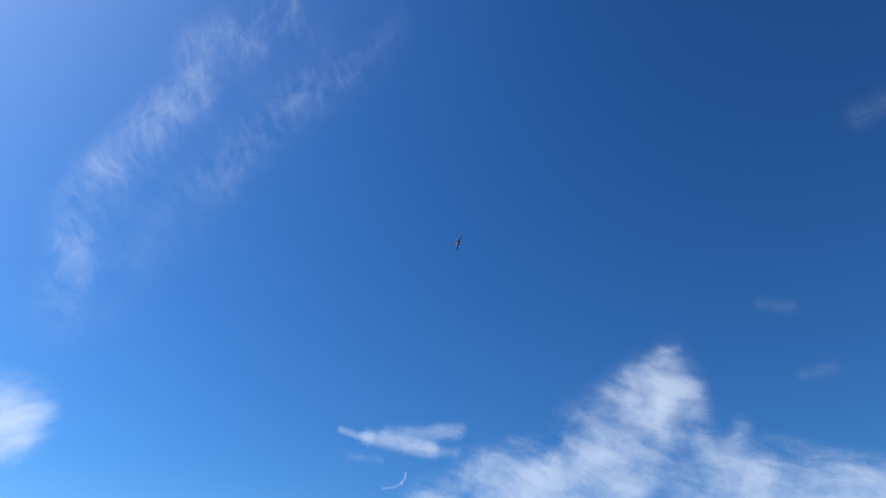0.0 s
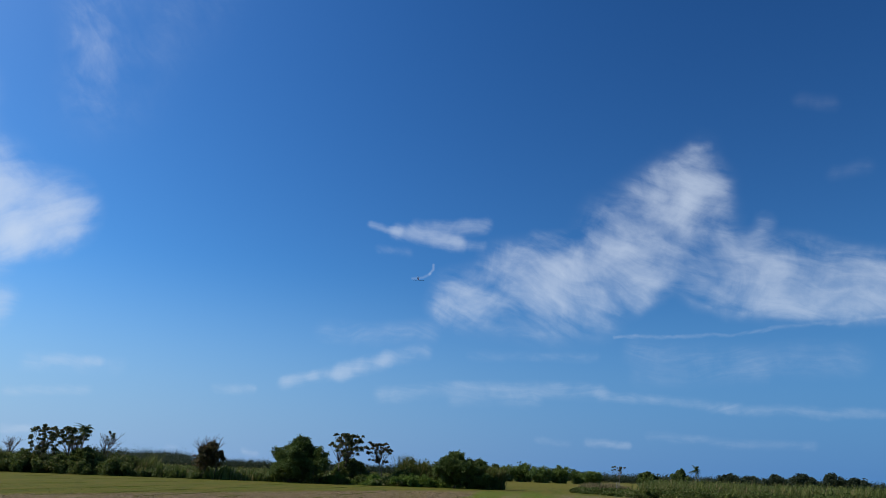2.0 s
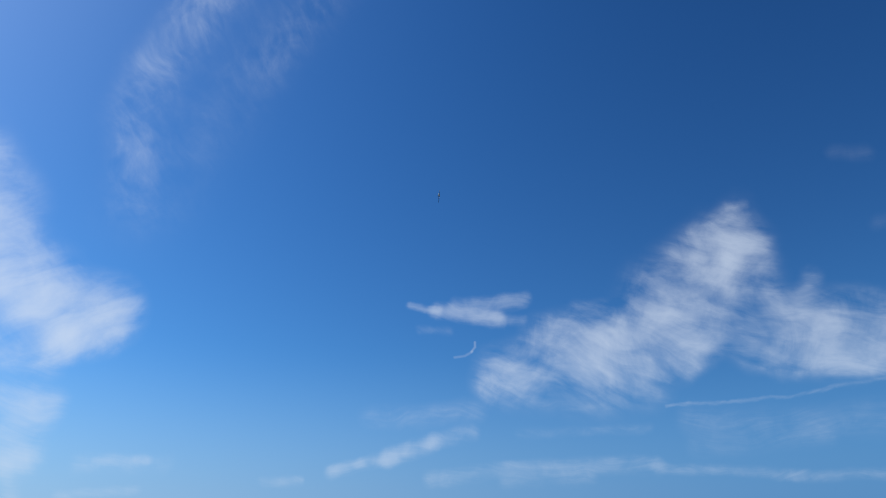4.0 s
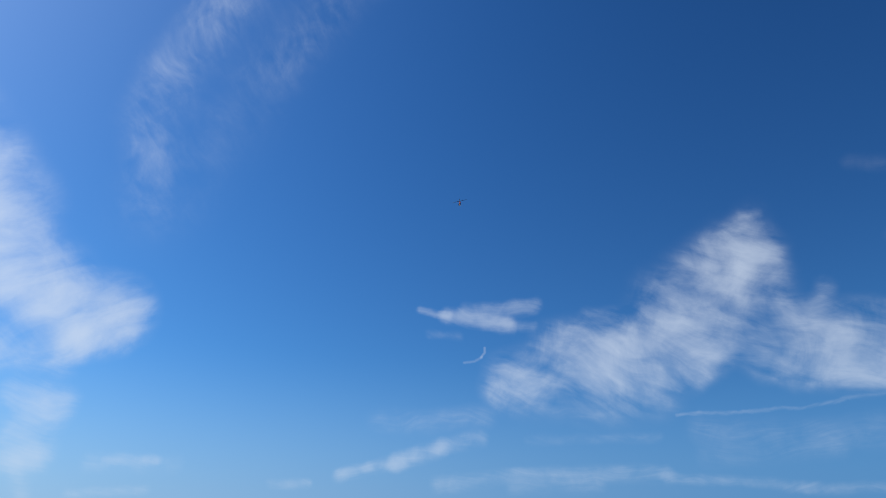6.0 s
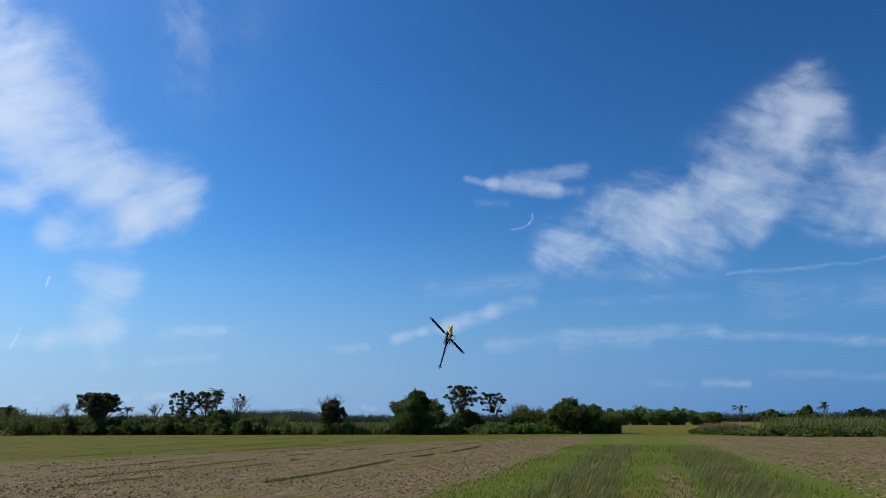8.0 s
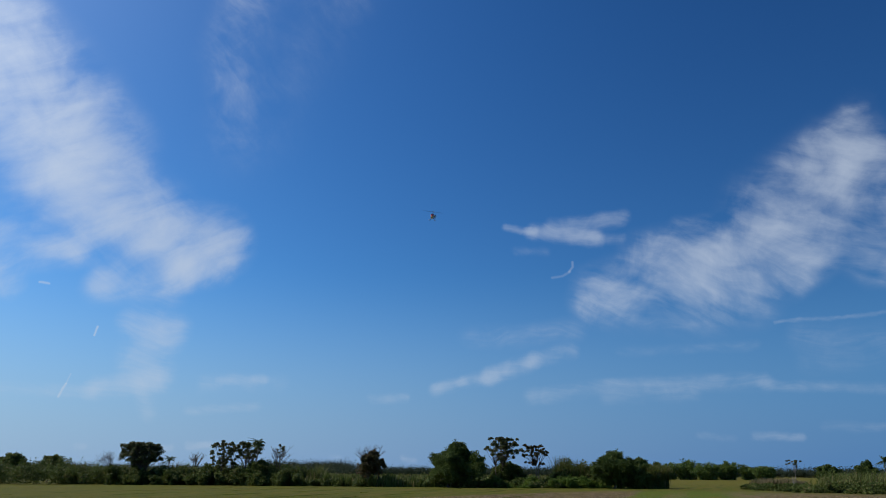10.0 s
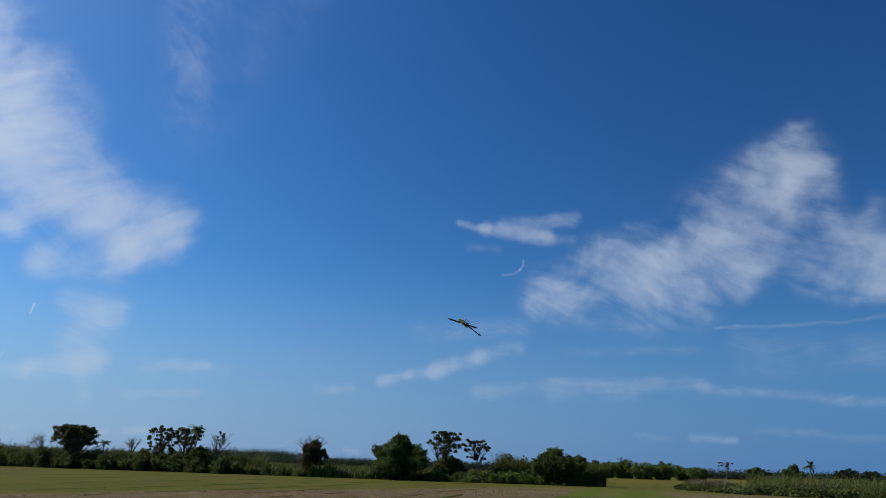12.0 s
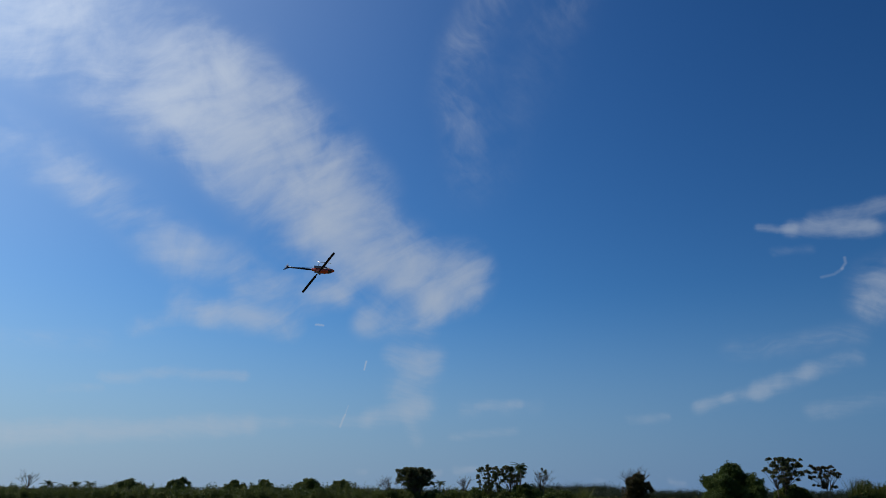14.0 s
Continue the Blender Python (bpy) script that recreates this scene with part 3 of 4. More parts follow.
def blades(rng, roots, tall, wide, lean=(0.0, 0.0), bend=0.35):
    """Upright grass or cane blades, each a bent tapering strip of two pieces."""
    n = len(roots)
    a = rng.uniform(0, 2 * math.pi, n)
    across = np.stack([np.cos(a), np.sin(a), np.zeros(n)], 1)
    hgt = tall * rng.uniform(0.55, 1.2, n)
    out = np.stack([np.cos(a + 1.5), np.sin(a + 1.5), np.zeros(n)], 1) * (hgt * bend * rng.uniform(0.2, 1.2, n))[:, None]
    out[:, 0] += lean[0] * hgt
    out[:, 1] += lean[1] * hgt
    up = np.stack([np.zeros(n), np.zeros(n), hgt], 1)
    w = across * (wide * rng.uniform(0.6, 1.3, n))[:, None]
    mid, tip = roots + up * 0.55 + out * 0.3, roots + up + out
    lower = np.stack([roots - w, roots + w, mid + w * 0.8, mid - w * 0.8], 1)
    upper = np.stack([mid - w * 0.8, mid + w * 0.8, tip + w * 0.1, tip - w * 0.1], 1)
    return np.concatenate([lower, upper])


def cane_bank(name, points, depth, low, high, count, mat, label, seed, wide=0.035):
    """A stand of tall cane grass along a line."""
    rng = np.random.default_rng(seed)
    at, s = along(points, count, rng)
    nx = np.array(points[-1]) - np.array(points[0])
    back = np.array([-nx[1], nx[0]]) / np.hypot(*nx)
    if back[1] < 0:
        back = -back
    at = at + back * rng.uniform(0, depth, (count, 1))
    wave = 0.5 + 0.25 * np.sin(s * 0.9 + seed) + 0.25 * np.sin(s * 2.3 + 1.7 * seed)
    roots = np.column_stack([at, np.zeros(count)])
    return tagged(quads_object(name, blades(rng, roots, low + (high - low) * wave, wide, (0.12, 0.0), 0.45), mat), label, "cane grass", kind="stuff")


# ---------------------------------------------------------------- ground
def build_ground():
    """One sheet from under the feet to the horizon, gently uneven close by."""
    rings, sides = 110, 144
    verts, faces = [(0.0, 0.0, 0.0)], []
    for i in range(rings):
        r = 2.0 * (4600 / 2.0) ** (i / (rings - 1))
        for k in range(sides):
            a = 2 * math.pi * k / sides
            x, y = math.cos(a) * r, math.sin(a) * r
            z = 0.05 * noise.noise((x * 0.2, y * 0.2, 0)) if r < 70 else 0.0
            verts.append((x, y, z))
    faces += [(0, 1 + k, 1 + (k + 1) % sides) for k in range(sides)]
    for i in range(rings - 1):
        for k in range(sides):
            a, b = 1 + i * sides + k, 1 + i * sides + (k + 1) % sides
            faces.append((a, a + sides, b + sides, b))
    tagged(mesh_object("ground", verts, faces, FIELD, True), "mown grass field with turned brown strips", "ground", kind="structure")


build_ground()


def in_rows(u, v):
    return np.column_stack([u * ROW_U.x + v * ROW_V.x, u * ROW_U.y + v * ROW_V.y, np.zeros(len(u))])


def build_field_cover():
    rng = np.random.default_rng(11)
    # long wind-combed grass beside the track
    for name, u0, u1, v0, v1, count, tall in (("tall_grass", 15.5, 48, -2.7, -0.7, 4200, 0.26), ("tall_grass", 15.5, 40, 1.2, 3.2, 5200, 0.30)):
        clump = np.column_stack([rng.uniform(u0, u1, 90), rng.uniform(v0, v1, 90)])
        pick = clump[rng.integers(0, 90, count)] + rng.normal(size=(count, 2)) * (0.45, 0.22)
        tagged(quads_object(name, blades(rng, in_rows(pick[:, 0], pick[:, 1]), tall, 0.007, (0.55, 0.1), 0.3), BLADE_TALL),
               "long wind-combed grass along the bare track", "grass", kind="stuff")
    # rows of uncut turf left between the passes of the mower
    for v, u0, u1, count in ((-10.2, 15, 46, 5200), (-14.6, 16, 30, 1600), (-16.6, 17, 42, 2200),
                             (-19.5, 22, 48, 1800), (-22.5, 27, 60, 2200), (-12.4, 34, 66, 2000), (-27.0, 30, 60, 1500), (-33.0, 38, 78, 1500), (-40.0, 40, 80, 1400), (-47.0, 36, 70, 1200), (-24.5, 62, 82, 900), (-17.5, 66, 84, 900)):
        u = rng.uniform(u0, u1, count)
        gap = np.sin(u * 0.9 + v) + np.sin(u * 0.37 + 2 * v)
        u = u[gap > -0.55]
        vv = v + 0.18 * np.sin(u * 0.35) + rng.normal(size=len(u)) * 0.06
        tagged(quads_object("turf_row", blades(rng, in_rows(u, vv), 0.08 if v == -10.2 else 0.055, 0.011, (0.2, 0), 0.6), BLADE_FRESH), "low row of uncut green turf", "grass", kind="stuff")
    # loose cut straw on the worked strips
    u = 13 + 55 * rng.uniform(0, 1, 52000) ** 1.7
    v = np.where(rng.uniform(0, 1, len(u)) < 0.68, rng.uniform(-24, -4.8, len(u)), rng.uniform(4.5, 16, len(u)))
    keep = (v > 0) | (v > -35.2 + 0.34 * u)
    c = in_rows(u[keep], v[keep])
    c[:, 2] = 0.02
    tagged(quads_object("cut_straw", leaf_quads(rng, c, 0.045, 1.8, 2.2), STRAW), "dry cut straw scattered over turned soil", "straw", kind="stuff")
    # short blades of the green swards
    u = 13 + 38 * rng.uniform(0, 1, 42000) ** 1.6
    v = np.where(rng.uniform(0, 1, len(u)) < 0.45, rng.uniform(-4.9, 3.8, len(u)), rng.uniform(-34, 16, len(u)))
    keep = ((v > -4.9) & (v < 4.2)) | (v < -36.0 + 0.34 * u)
    u, v = u[keep], v[keep]
    tagged(quads_object("short_grass", blades(rng, in_rows(u, v), 0.055, 0.011, (0.15, 0), 0.7), BLADE_FRESH), "short green grass of the mown field", "grass", kind="stuff")


build_field_cover()

# ---------------------------------------------------------------- hedges and trees
HEDGE_LINE = ((-210, 40), (-150, 62), (-105, 72), (-66, 82), (-39, 85.5), (-19, 86), (-6, 88))
scrub_bank("scrub_hedge", HEDGE_LINE[:4], 7.0, 2.4, 3.2, 60000, 0.32, LEAF_SCRUB, "dense dark green scrub hedge along the field", 3)
scrub_bank("scrub_hedge", HEDGE_LINE[3:5], 5.0, 1.7, 2.7, 30000, 0.30, LEAF_SCRUB, "dense green scrub hedge under the grove", 4)
scrub_bank("scrub_hedge", HEDGE_LINE[4:], 5.0, 0.6, 1.15, 26000, 0.28, LEAF_SCRUB, "low sunlit scrub along the field edge", 5)
scrub_bank("scrub_hedge", ((-16, 86.5), (-2, 88.5)), 2.0, 0.7, 1.4, 9000, 0.24, LEAF_BRIGHT, "low bright green creeper bank", 6)
scrub_bank("scrub_hedge", ((-9, 92), (-3, 92)), 4.0, 2.0, 3.1, 9000, 0.30, LEAF_SCRUB, "tall green scrub behind the creeper bank", 7)
cane_bank("cane_stand", ((-9, 93), (-4, 93)), 2.0, 2.3, 3.3, 2200, LEAF_CANE, "tall cane grass with arching blades", 8)
cane_bank("cane_stand", ((-0.5, 91), (2.3, 89.2)), 4.0, 2.0, 2.8, 7000, LEAF_CANE, "tall cane grass ending the hedge", 9)
scrub_bank("scrub_hedge", ((-1.6, 90.2), (2.0, 88.8)), 4.0, 2.0, 2.7, 22000, 0.28, LEAF_TREE, "dark dense scrub at the hedge end", 10)
cane_bank("cane_stand", ((-74, 85), (-38, 88)), 4.0, 1.7, 2.7, 9000, LEAF_CANE, "tall olive cane grass in the hedge", 12)
cane_bank("banana_clump", ((-44, 86.0), (-21, 86.5)), 2.5, 0.8, 1.7, 900, LEAF_SCRUB, "broad-leaved banana plants at the field edge", 13, 0.10)
scrub_bank("far_scrub", ((-75, 125), (-6, 122)), 40.0, 0.8, 1.5, 36000, 0.45, LEAF_CANE, "sunlit rough scrubland behind the hedge", 14)
# the other side of the gap
RIGHT_LINE = ((12.8, 92), (15.5, 78), (20, 74.5), (30, 75.5), (48, 79), (80, 80))
scrub_bank("scrub_hedge", RIGHT_LINE[:3], 4.0, 0.4, 0.9, 12000, 0.28, LEAF_SCRUB, "low scrub bank beside the field gap", 15)
scrub_bank("scrub_hedge", RIGHT_LINE[2:], 9.0, 0.7, 1.25, 46000, 0.28, LEAF_SCRUB, "wide green scrub bank along the field", 16)
cane_bank("cane_stand", ((20, 78), (78, 85)), 12.0, 1.3, 1.95, 14000, LEAF_CANE, "olive cane grass above the scrub bank", 17)
cane_bank("dry_cane", ((15.5, 98), (21, 99)), 5.0, 0.8, 1.15, 4500, DRY_CANE, "dry straw-coloured cane by the gap", 18)
scrub_bank("far_scrub", ((30, 130), (120, 110)), 30.0, 1.2, 2.1, 16000, 0.5, LEAF_SCRUB, "green scrubland behind the bank", 19)


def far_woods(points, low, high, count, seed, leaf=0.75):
    return scrub_bank("far_woods", points, 24.0, low, high, count, leaf, LEAF_HAZED, "distant low woods on the skyline", seed, "woods")


far_woods(((-560, 250), (-330, 350), (-150, 410), (30, 420)), 3.0, 6.2, 60000, 20)
far_woods(((20, 420), (150, 400), (330, 360)), 3.0, 6.0, 34000, 21)
far_woods(((-265, 500), (-225, 515), (-196, 510)), 7.0, 11.5, 14000, 22, 1.0)

# the grove and the single trees, along the field edge
crown_tree("field_tree", 35.8, 106, 5.4, 5.6, 1.6, 52, 0.26, LEAF_OPEN, 170, "small dark tree with an uneven crown", 2, 1.5, 0.13, 31)
bare_tree(37.6, 106, 4.2, 2.6, "leafless grey tree leaning out of the hedge", 32, -1.0)
palm(34.0, 108, 4.1, 1.1, "small palm half hidden behind the hedge", 33, 13)
bare_tree(32.1, 106, 4.2, 2.6, "leafless pale tree above the hedge", 34)
crown_tree("grove_tree", 30.1, 101, 5.65, 4.4, 1.7, 26, 0.24, LEAF_OPEN, 105, "open-crowned tree with clumped leaves on thin stems", 3, 2.2, 0.07, 35, 0.8)
crown_tree("grove_tree", 28.4, 100, 5.5, 4.4, 1.7, 26, 0.24, LEAF_OPEN, 105, "open-crowned tree with clumped leaves on thin stems", 3, 2.2, 0.07, 36, 0.8)
palm(27.9, 98.0, 6.2, 1.25, "windblown coconut palm above the grove", 37, 18, -0.3)
bare_tree(26.4, 99, 4.9, 2.6, "sparse grey tree with few leaves", 38, 0.4)
crown_tree("sparse_tree", 26.1, 99, 5.1, 1.3, 3.6, 5, 0.25, LEAF_OPEN, 60, "sparse tree with a few leaf tufts", 1, 3.3, 0.06, 39)
crown_tree("dense_bush", 27.6, 98.5, 3.0, 4.8, 0.3, 14, 0.28, LEAF_SCRUB, 330, "rounded dense bush under the grove", 2, 0.6, 0.1, 40)
crown_tree("russet_tree", 19.3, 92, 4.2, 3.8, 0.7, 18, 0.25, LEAF_FLOWER, 170, "small russet-tinged tree with bare upper twigs", 2, 1.3, 0.09, 41)
bare_tree(19.5, 92.4, 4.9, 3.4, "thin leafless twigs over the russet tree", 42)
crown_tree("broad_tree", 12.8, 89, 5.0, 6.3, 0.5, 34, 0.27, LEAF_TREE, 420, "broad dense green tree reaching the ground", 2, 1.2, 0.2, 43, 1.12)
crown_tree("tall_tree", 9.3, 92, 6.05, 4.6, 1.9, 30, 0.24, LEAF_OPEN, 110, "tall open tree with airy leaf clumps", 3, 2.5, 0.08, 44, 0.8)
crown_tree("tall_tree", 6.9, 92, 5.2, 3.4, 1.9, 20, 0.23, LEAF_FLOWER, 75, "open tree with brownish airy leaves", 2, 2.4, 0.07, 45, 0.8)
crown_tree("dense_bush", 9.0, 94, 3.0, 5.0, 0.3, 14, 0.28, LEAF_SCRUB, 240, "dark bush under the tall trees", 2, 0.6, 0.1, 46)
crown_tree("dark_tree", 1.1, 90, 4.1, 5.6, 0.4, 24, 0.28, LEAF_TREE, 330, "dark leafy tree at the hedge end", 2, 1.0, 0.15, 47)
crown_tree("dark_tree", -0.8, 91, 3.3, 4.8, 0.3, 16, 0.28, LEAF_TREE, 330, "dark rounded bush beside the cane", 2, 0.8, 0.12, 48)
for i, (az, h, w) in enumerate(((-0.9, 5.0, 9.0), (-2.6, 5.4, 9.0), (-4.1, 6.4, 9.0), (-5.5, 5.5, 8.0), (-6.8, 5.8, 8.0), (-8.2, 5.0, 7.0), (-9.3, 4.3, 6.0))):
    bamboo(az, 226 + 4 * (i % 3), h * 1.04, w, "feathery green bamboo clump across the far field", 60 + i)
crown_tree("tufted_tree", -11.1, 93, 3.3, 2.0, 2.2, 6, 0.2, LEAF_OPEN, 45, "thin plant with small round leaf tufts", 4, 1.7, 0.04, 70, 0.7, BARK_PALE)
crown_tree("wind_tree", -13.2, 160, 3.4, 5.2, 0.8, 12, 0.4, LEAF_TREE, 200, "low windswept dark tree", 2, 1.2, 0.12, 71)
crown_tree("wind_tree", -15.5, 160, 4.1, 4.4, 0.8, 12, 0.4, LEAF_TREE, 200, "windswept dark tree beside a palm", 2, 1.2, 0.12, 72)
palm(-16.5, 168, 5.6, 1.6, "coconut palm above the scrub", 73, 16, -0.3)
for i, (az, h, w) in enumerate(((-18.8, 5.2, 9), (-20.2, 4.6, 10), (-21.7, 5.6, 9), (-23.4, 5.9, 10), (-25.2, 6.4, 9), (-26.6, 5.2, 10), (-29.5, 5.6, 10), (-33, 5.0, 11))):
    tagged(crown_tree("skyline_tree", az, 290 + 6 * (i % 3), h, w, 1.2, 14, 0.75, LEAF_HAZED, 110, "distant flat-topped tree on the skyline", 2, 2.2, 0.16, 80 + i), group="trees on the skyline")
for i, (az, d, h, w) in enumerate(((41.3, 128, 4.0, 7), (43.7, 130, 4.2, 6), (47.0, 140, 4.0, 6), (49.0, 150, 4.1, 6), (52.8, 150, 4.6, 5), (56.2, 150, 4.0, 8))):
    tagged(crown_tree("hedge_tree", az, d, h, w, 0.5, 12, 0.42, LEAF_SCRUB, 170, "low rounded tree rising over the hedge", 2, 0.9, 0.1, 95 + i), group="trees over the hedge")
palm(61.2, 150, 4.4, 1.6, "small dark palm over the hedge", 110, 13)
palm(58.7, 150, 4.3, 1.6, "small dark palm over the hedge", 111, 13)
palm(59.6, 152, 4.1, 1.5, "small dark palm over the hedge", 112, 13)
bare_tree(62.4, 150, 5.4, 4.0, "leafless tree over the hedge", 113)


# ---------------------------------------------------------------- the helicopter (nose towards +y, rotor mast along +z)
def shell(rings, sides=20, cut=None):
    """A closed skin through rings of (y, half width, bottom z, top z). cut: keep 'top' or 'bottom'."""
    lo, hi = {"top": (0.0, math.pi), "bottom": (math.pi, 2 * math.pi), None: (0.0, 2 * math.pi)}[cut]
    verts, faces, n = [], [], sides + (1 if cut else 0)
    for y, w, b, t in rings:
        c = b + (t - b) * 0.42
        for k in range(n):
            a = lo + (hi - lo) * k / sides
            s = math.sin(a)
            verts.append((w * math.copysign(abs(math.cos(a)) ** 0.8, math.cos(a)), y, c + (t - c if s > 0 else c - b) * math.copysign(abs(s) ** 0.85, s)))
    for i in range(len(rings) - 1):
        for k in range(sides):
            a, b = i * n + k, i * n + (k + 1) % n
            faces.append((a, b, b + n, a + n))
    return verts, faces


def box(sx, sy, sz, at=(0, 0, 0), bevel=0.006):
    bm = bmesh.new()
    bmesh.ops.create_cube(bm, size=1.0)
    for v in bm.verts:
        v.co = Vector((v.co.x * sx + at[0], v.co.y * sy + at[1], v.co.z * sz + at[2]))
    bmesh.ops.bevel(bm, geom=bm.edges[:], offset=bevel, segments=2, affect="EDGES")
    return bm


def part(name, bm, mat, parent, label=""):
    me = bpy.data.meshes.new(name)
    bm.to_mesh(me)
    bm.free()
    me.materials.append(mat)
    return under(new(name, me), parent, label)


def plate(outline, thick, axis, mat, name, parent, label=""):
    """A flat shaped plate: its outline in the two other axes, with some thickness along axis."""
    bm = bmesh.new()
    spots = [Vector((0, a, b)) if axis == "x" else Vector((a, b, 0)) for a, b in outline]
    push = Vector((thick / 2, 0, 0)) if axis == "x" else Vector((0, 0, thick / 2))
    lower, upper = [bm.verts.new(p - push) for p in spots], [bm.verts.new(p + push) for p in spots]
    bm.faces.new(upper)
    bm.faces.new(lower[::-1])
    for i in range(len(spots)):
        j = (i + 1) % len(spots)
        bm.faces.new((lower[i], lower[j], upper[j], upper[i]))
    bmesh.ops.recalc_face_normals(bm, faces=bm.faces[:])
    return part(name, bm, mat, parent, label)


def build_helicopter():
    root = tagged(new("model_helicopter"), "orange and yellow model helicopter flying aerobatics in the air", "model helicopter")
    rings = [(0.40, 0.004, -0.07, -0.058), (0.38, 0.025, -0.095, -0.025), (0.335, 0.045, -0.115, 0.015), (0.25, 0.062, -0.125, 0.055),
             (0.14, 0.070, -0.125, 0.085), (0.04, 0.068, -0.12, 0.09), (-0.08, 0.056, -0.10, 0.075), (-0.18, 0.04, -0.075, 0.05), (-0.24, 0.028, -0.05, 0.025)]
    under(mesh_object("canopy", *shell(rings, 16, "top"), ORANGE, True), root, "glossy orange canopy")
    under(mesh_object("belly", *shell(rings[:5], 16, "bottom"), YELLOW, True), root, "bright yellow belly of the nose")
    under(mesh_object("rear_belly", *shell(rings[4:], 16, "bottom"), CARBON, True), root, "black rear belly")
    visor = [(y, w * 1.03, t - (t - b) * 0.35, t + 0.004) for y, w, b, t in rings[2:4]]
    under(mesh_object("visor", *shell(visor, 12, "top"), GLASS, True), root, "dark smoked visor")
    for sx in (-1, 1):
        side = plate(((-0.2, -0.13), (0.16, -0.13), (0.2, -0.06), (0.1, 0.03), (-0.16, 0.02)), 0.004, "x", CARBON, "side_frame", root, "black carbon side plate")
        side.location = (sx * 0.074, 0, 0)
        flash = plate(((0.02, -0.02), (0.24, -0.03), (0.16, 0.02), (0.0, 0.03)), 0.004, "x", WHITE, "side_flash", root, "white side flash")
        flash.location = (sx * 0.079, 0, 0.0)
    part("battery", box(0.07, 0.2, 0.06, (0, 0.1, -0.17), 0.01), WHITE, root, "white battery pack under the frame")
    part("motor", box(0.075, 0.08, 0.07, (0, -0.06, -0.15), 0.018), METAL, root, "grey motor")
    under(Tubes().add([(0, 0, 0.05), (0, 0, 0.175)], [0.008, 0.008], 10).build("mast", METAL), root)
    under(Tubes().add([(0, -0.18, 0.0), (0, -0.6, 0.003), (0, -0.95, 0.006)], [0.026, 0.024, 0.02], 12).build("tail_boom", CARBON), root, "slim black tail boom")
    for sx in (-1, 1):
        under(Tubes().add([(sx * 0.05, -0.16, -0.09), (sx * 0.012, -0.62, -0.005)], [0.005, 0.004], 6).build("boom_brace", CARBON), root)
        under(Tubes().add([(sx * 0.14, -0.16, -0.262), (sx * 0.14, 0.14, -0.265), (sx * 0.14, 0.22, -0.255), (sx * 0.14, 0.25, -0.235)],
                          [0.009] * 4, 8).build("skid", WHITE), root, "pale tube skid")
        for y in (-0.09, 0.12):
            under(Tubes().add([(sx * 0.045, y, -0.15), (sx * 0.09, y, -0.185), (sx * 0.14, y, -0.26)], [0.008, 0.008, 0.007], 6).build("skid_strut", RUBBER), root)
    fin = plate(((-0.88, 0.015), (-0.95, 0.16), (-1.0, 0.17), (-0.97, 0.01), (-0.99, -0.15), (-0.95, -0.145), (-0.88, -0.01)), 0.004, "x", CARBON, "tail_fin", root, "black tail fin")
    fin.location.x = 0.018
    tail = Tubes().add([(0.02, -0.95, 0.006), (-0.045, -0.95, 0.006)], [0.012, 0.01], 10).build("tail_rotor", METAL)
    under(tail, root)
    for sgn in (-1, 1):
        b = plate(((-0.012, 0.0), (-0.016, sgn * 0.13), (0.012, sgn * 0.14), (0.016, 0.0)), 0.003, "x", WHITE, "tail_blade", tail, "white tail rotor blade")
        b.location = (-0.04, -0.95, 0.006)
    rotor = part("main_rotor", box(0.05, 0.16, 0.035, (0, 0, 0.01), 0.008), METAL, root, "grey rotor head")
    for sgn in (-1, 1):
        grip = part("blade_grip", box(0.09, 0.035, 0.022, (sgn * 0.09, 0, 0.01), 0.006), RUBBER, rotor, "black blade grip")
        blade = plate(((sgn * 0.11, -0.018), (sgn * 0.16, -0.034), (sgn * 0.70, -0.034), (sgn * 0.70, 0.030), (sgn * 0.16, 0.030), (sgn * 0.11, 0.018)),
                      0.007, "z", CARBON, "rotor_blade", rotor, "long glossy black rotor blade")
        # the sun's glint on the tip, painted as a white lower plate
        tip = plate(((sgn * 0.70, -0.034), (sgn * 0.785, -0.030), (sgn * 0.79, 0.022), (sgn * 0.70, 0.030)), 0.003, "z", WHITE, "glint_tip", rotor, "blade tip underside coloured white for the sun glint")
        cap = plate(((sgn * 0.70, -0.034), (sgn * 0.785, -0.030), (sgn * 0.79, 0.022), (sgn * 0.70, 0.030)), 0.004, "z", CARBON, "tip_cap", rotor, "black upper skin of the blade tip")
        blade.location.z, tip.location.z, cap.location.z = 0.012, 0.010, 0.0136
    return root, rotor


helicopter, main_rotor = build_helicopter()

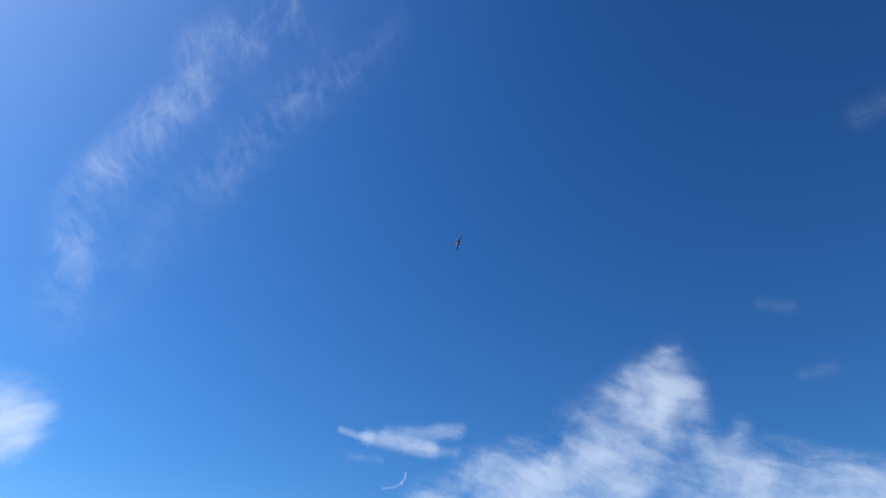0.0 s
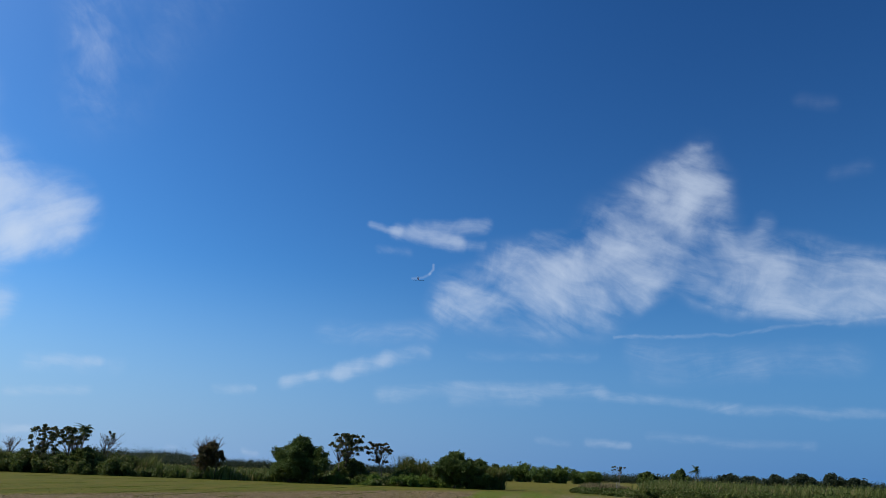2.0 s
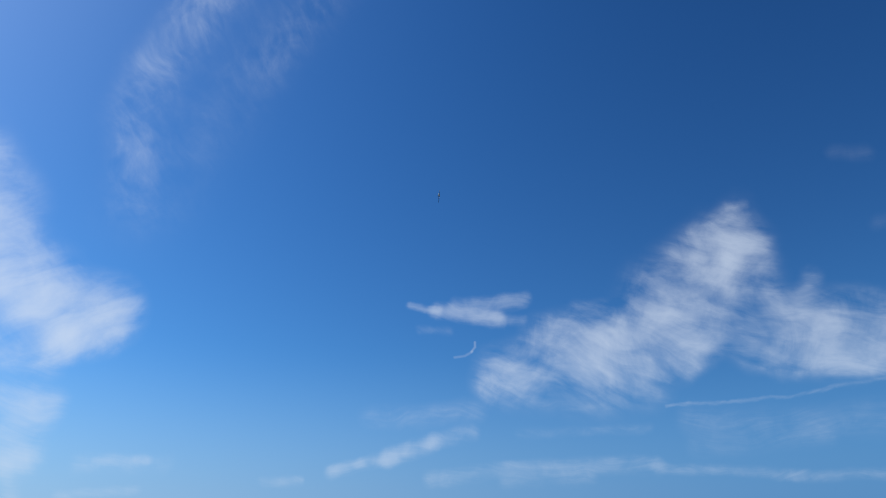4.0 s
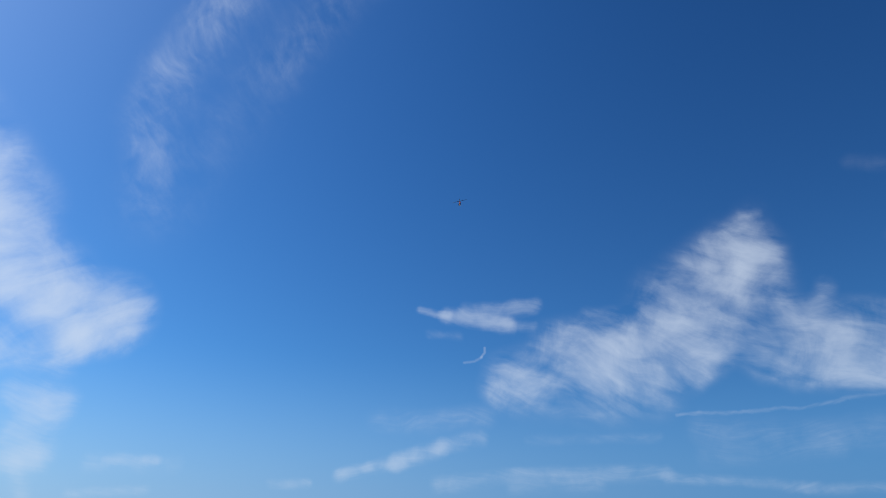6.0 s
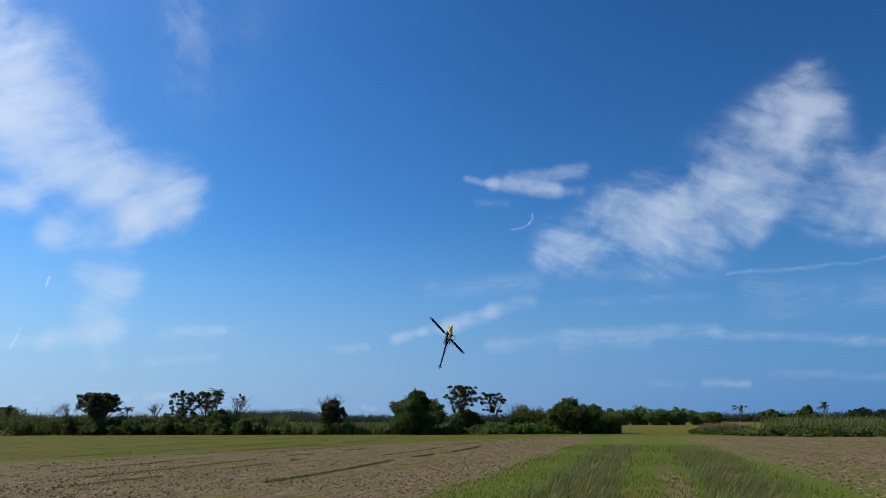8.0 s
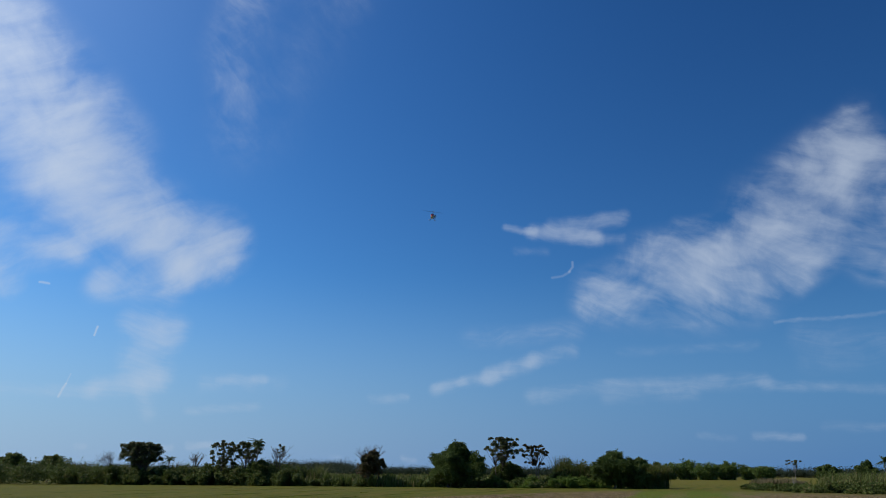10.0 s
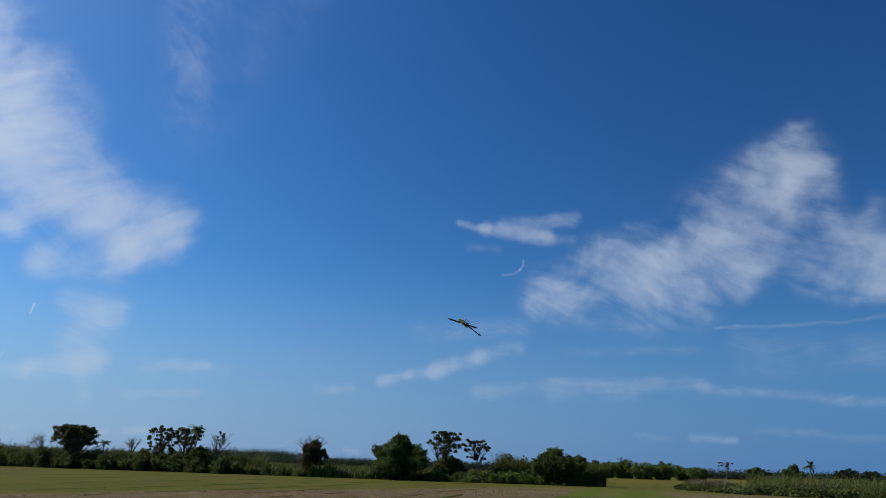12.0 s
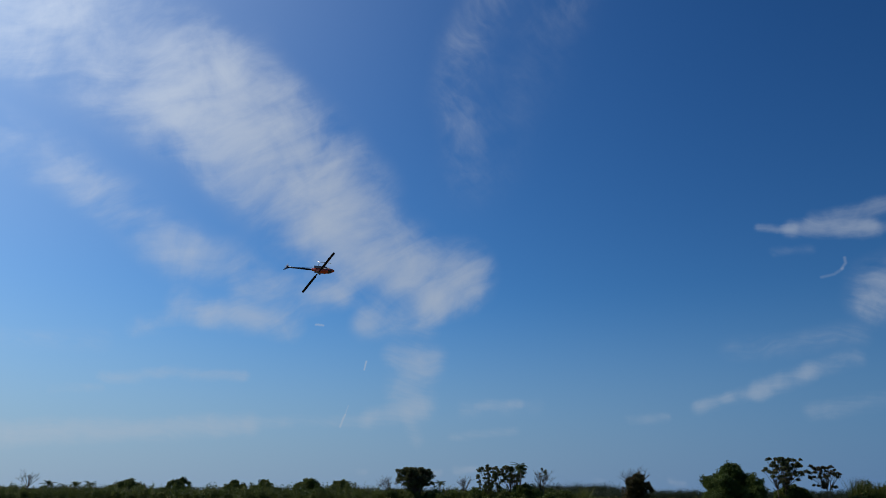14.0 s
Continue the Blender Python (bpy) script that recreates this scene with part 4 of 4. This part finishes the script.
# seconds; bearing, height angle and distance from the eye; nose and rotor axis as (right, up, towards the eye); blade angle
FLIGHT = (
(0.0, -0.66, 33.87, 58, (-0.31, -0.61, -0.73), (0.12, -0.79, 0.61), 98),
    (0.2, -0.11, 29.62, 59, (-0.08, -0.78, -0.62), (0.13, -0.62, 0.77), 97),
    (0.5, 0.92, 22.71, 62, (0.02, -0.90, -0.44), (0.28, -0.42, 0.87), 91),
    (0.7, 1.49, 19.73, 58, (0.03, -0.68, -0.73), (0.20, -0.71, 0.67), 163),
    (1.0, 2.22, 17.02, 61, (0.02, -0.42, -0.91), (0.18, -0.89, 0.41), 158),
    (1.5, 3.63, 15.55, 72, (-0.02, -0.55, -0.83), (0.25, -0.81, 0.53), 102),
    (2.0, 4.57, 14.82, 86, (0.03, -0.36, -0.93), (0.03, -0.93, 0.36), 174),
    (2.5, 5.45, 14.93, 105, (0.03, 0.11, -0.99), (0.03, -0.99, -0.11), 93),
    (3.0, 6.01, 17.40, 118, (0.01, 0.79, -0.61), (0.13, -0.61, -0.78), 90),
    (3.5, 6.25, 21.98, 112, (0.01, 0.94, -0.34), (0.12, -0.34, -0.93), 88),
    (4.0, 6.23, 27.63, 104, (0.06, 1.00, -0.07), (0.10, -0.08, -0.99), 89),
    (4.2, 6.26, 29.86, 100, (0.06, 1.00, 0.01), (0.10, 0.01, -1.00), 157),
    (5.2, 5.90, 29.00, 80, (0.04, 0.45, 0.89), (0.10, 0.89, -0.45), 70),
    (6.3, 5.51, 22.77, 58, (0.02, -0.51, 0.86), (0.11, 0.86, 0.50), 166),
    (6.5, 6.06, 17.26, 54, (0.07, -0.50, 0.87), (0.10, 0.87, 0.49), 87),
    (7.0, 6.85, 10.12, 40, (0.14, 0.01, 0.99), (0.13, 0.99, -0.03), 170),
    (7.5, 7.90, 5.99, 33.6, (0.27, 0.03, 0.96), (0.16, 0.98, -0.07), 170),
    (7.8, 9.12, 4.45, 27, (0.21, 0.48, 0.85), (0.19, 0.84, -0.51), 18),
    (8.0, 10.34, 6.40, 21.6, (0.26, 0.94, 0.24), (-0.14, 0.28, -0.95), 34),
    (8.25, 12.45, 9.54, 21.7, (0.08, 0.99, -0.13), (-0.34, -0.09, -0.93), 167),
    (8.4, 13.71, 11.09, 22.3, (0.07, 0.50, -0.86), (-0.21, -0.84, -0.50), 35),
    (8.5, 14.27, 12.55, 23, (0.07, -0.12, -0.99), (-0.14, -0.98, 0.11), 178),
    (8.8, 14.58, 20.25, 24.5, (-0.28, -0.95, -0.12), (0.17, -0.18, 0.97), 58),
    (9.0, 14.43, 24.20, 25.2, (-0.18, -0.95, 0.24), (0.25, 0.19, 0.95), 15),
    (9.2, 14.10, 27.20, 29, (-0.11, -0.62, 0.77), (0.14, 0.76, 0.63), 8),
    (9.9, 14.60, 20.50, 36, (-0.15, -0.05, 0.99), (0.10, 0.99, 0.05), 30),
    (10.6, 15.60, 14.20, 34, (-0.40, 0.60, 0.70), (-0.05, 0.75, -0.66), 80),
    (11.3, 14.05, 12.77, 30, (-0.65, 0.67, 0.35), (-0.22, 0.28, -0.94), 55),
    (11.5, 12.80, 12.62, 33, (-0.67, 0.70, 0.25), (-0.23, 0.13, -0.97), 157),
    (12.0, 8.07, 10.96, 33, (-0.75, 0.53, 0.38), (-0.43, 0.05, -0.90), 73),
    (12.5, 4.54, 10.44, 33, (-0.76, 0.37, 0.53), (-0.63, -0.24, -0.74), 12),
    (12.8, 3.17, 9.17, 31, (-0.47, 0.25, 0.85), (-0.39, -0.92, 0.06), 44),
    (13.0, 4.16, 8.69, 30, (0.04, 0.28, 0.96), (0.47, -0.85, 0.23), 116),
    (13.2, 7.16, 8.88, 26, (0.59, 0.25, 0.77), (0.58, -0.79, -0.19), 143),
    (13.3, 9.80, 9.30, 24.3, (0.78, 0.21, 0.58), (0.45, -0.75, 0.30), 70),
    (13.5, 15.89, 10.76, 21.5, (0.97, 0.05, 0.24), (-0.20, -0.43, 0.88), 154),
    (13.7, 26.11, 12.85, 19.6, (0.99, -0.05, 0.14), (-0.15, -0.44, 0.89), 129),
    (14.0, 43.92, 16.85, 20.3, (0.96, -0.05, 0.26), (-0.26, -0.39, 0.89), 145),
)


def flight_pose(az, el, d, nose, axis):
    sight = towards(az, el)
    right = towards(az - 90)
    up = right.cross(sight)
    f, u = (right * v[0] + up * v[1] - sight * v[2] for v in (nose, axis))
    f = f.normalized()
    u = (u - f * u.dot(f)).normalized()
    m = Matrix((f.cross(u), f, u)).transposed().to_4x4()
    return Matrix.Translation(sight * d + Vector((0, 0, EYE))) @ m


def motions():
    walk(helicopter, [(row[0], flight_pose(*row[1:6])) for row in FLIGHT])
    rows, angle = [(0.0, FLIGHT[0][6])], FLIGHT[0][6]
    for a, b in zip(FLIGHT[:-1], FLIGHT[1:]):
        steps = frame(b[0]) - frame(a[0])
        turn = (b[6] - angle) % 180
        turn += 180 * round((72 * steps - turn) / 180)
        rows += [(a[0] + k / FPS, angle + turn * k / steps) for k in range(1, steps + 1)]
        angle += turn
    walk(main_rotor, [(t, pose(0, 0, 0.16, 0, 0, g)) for t, g in rows])


motions()
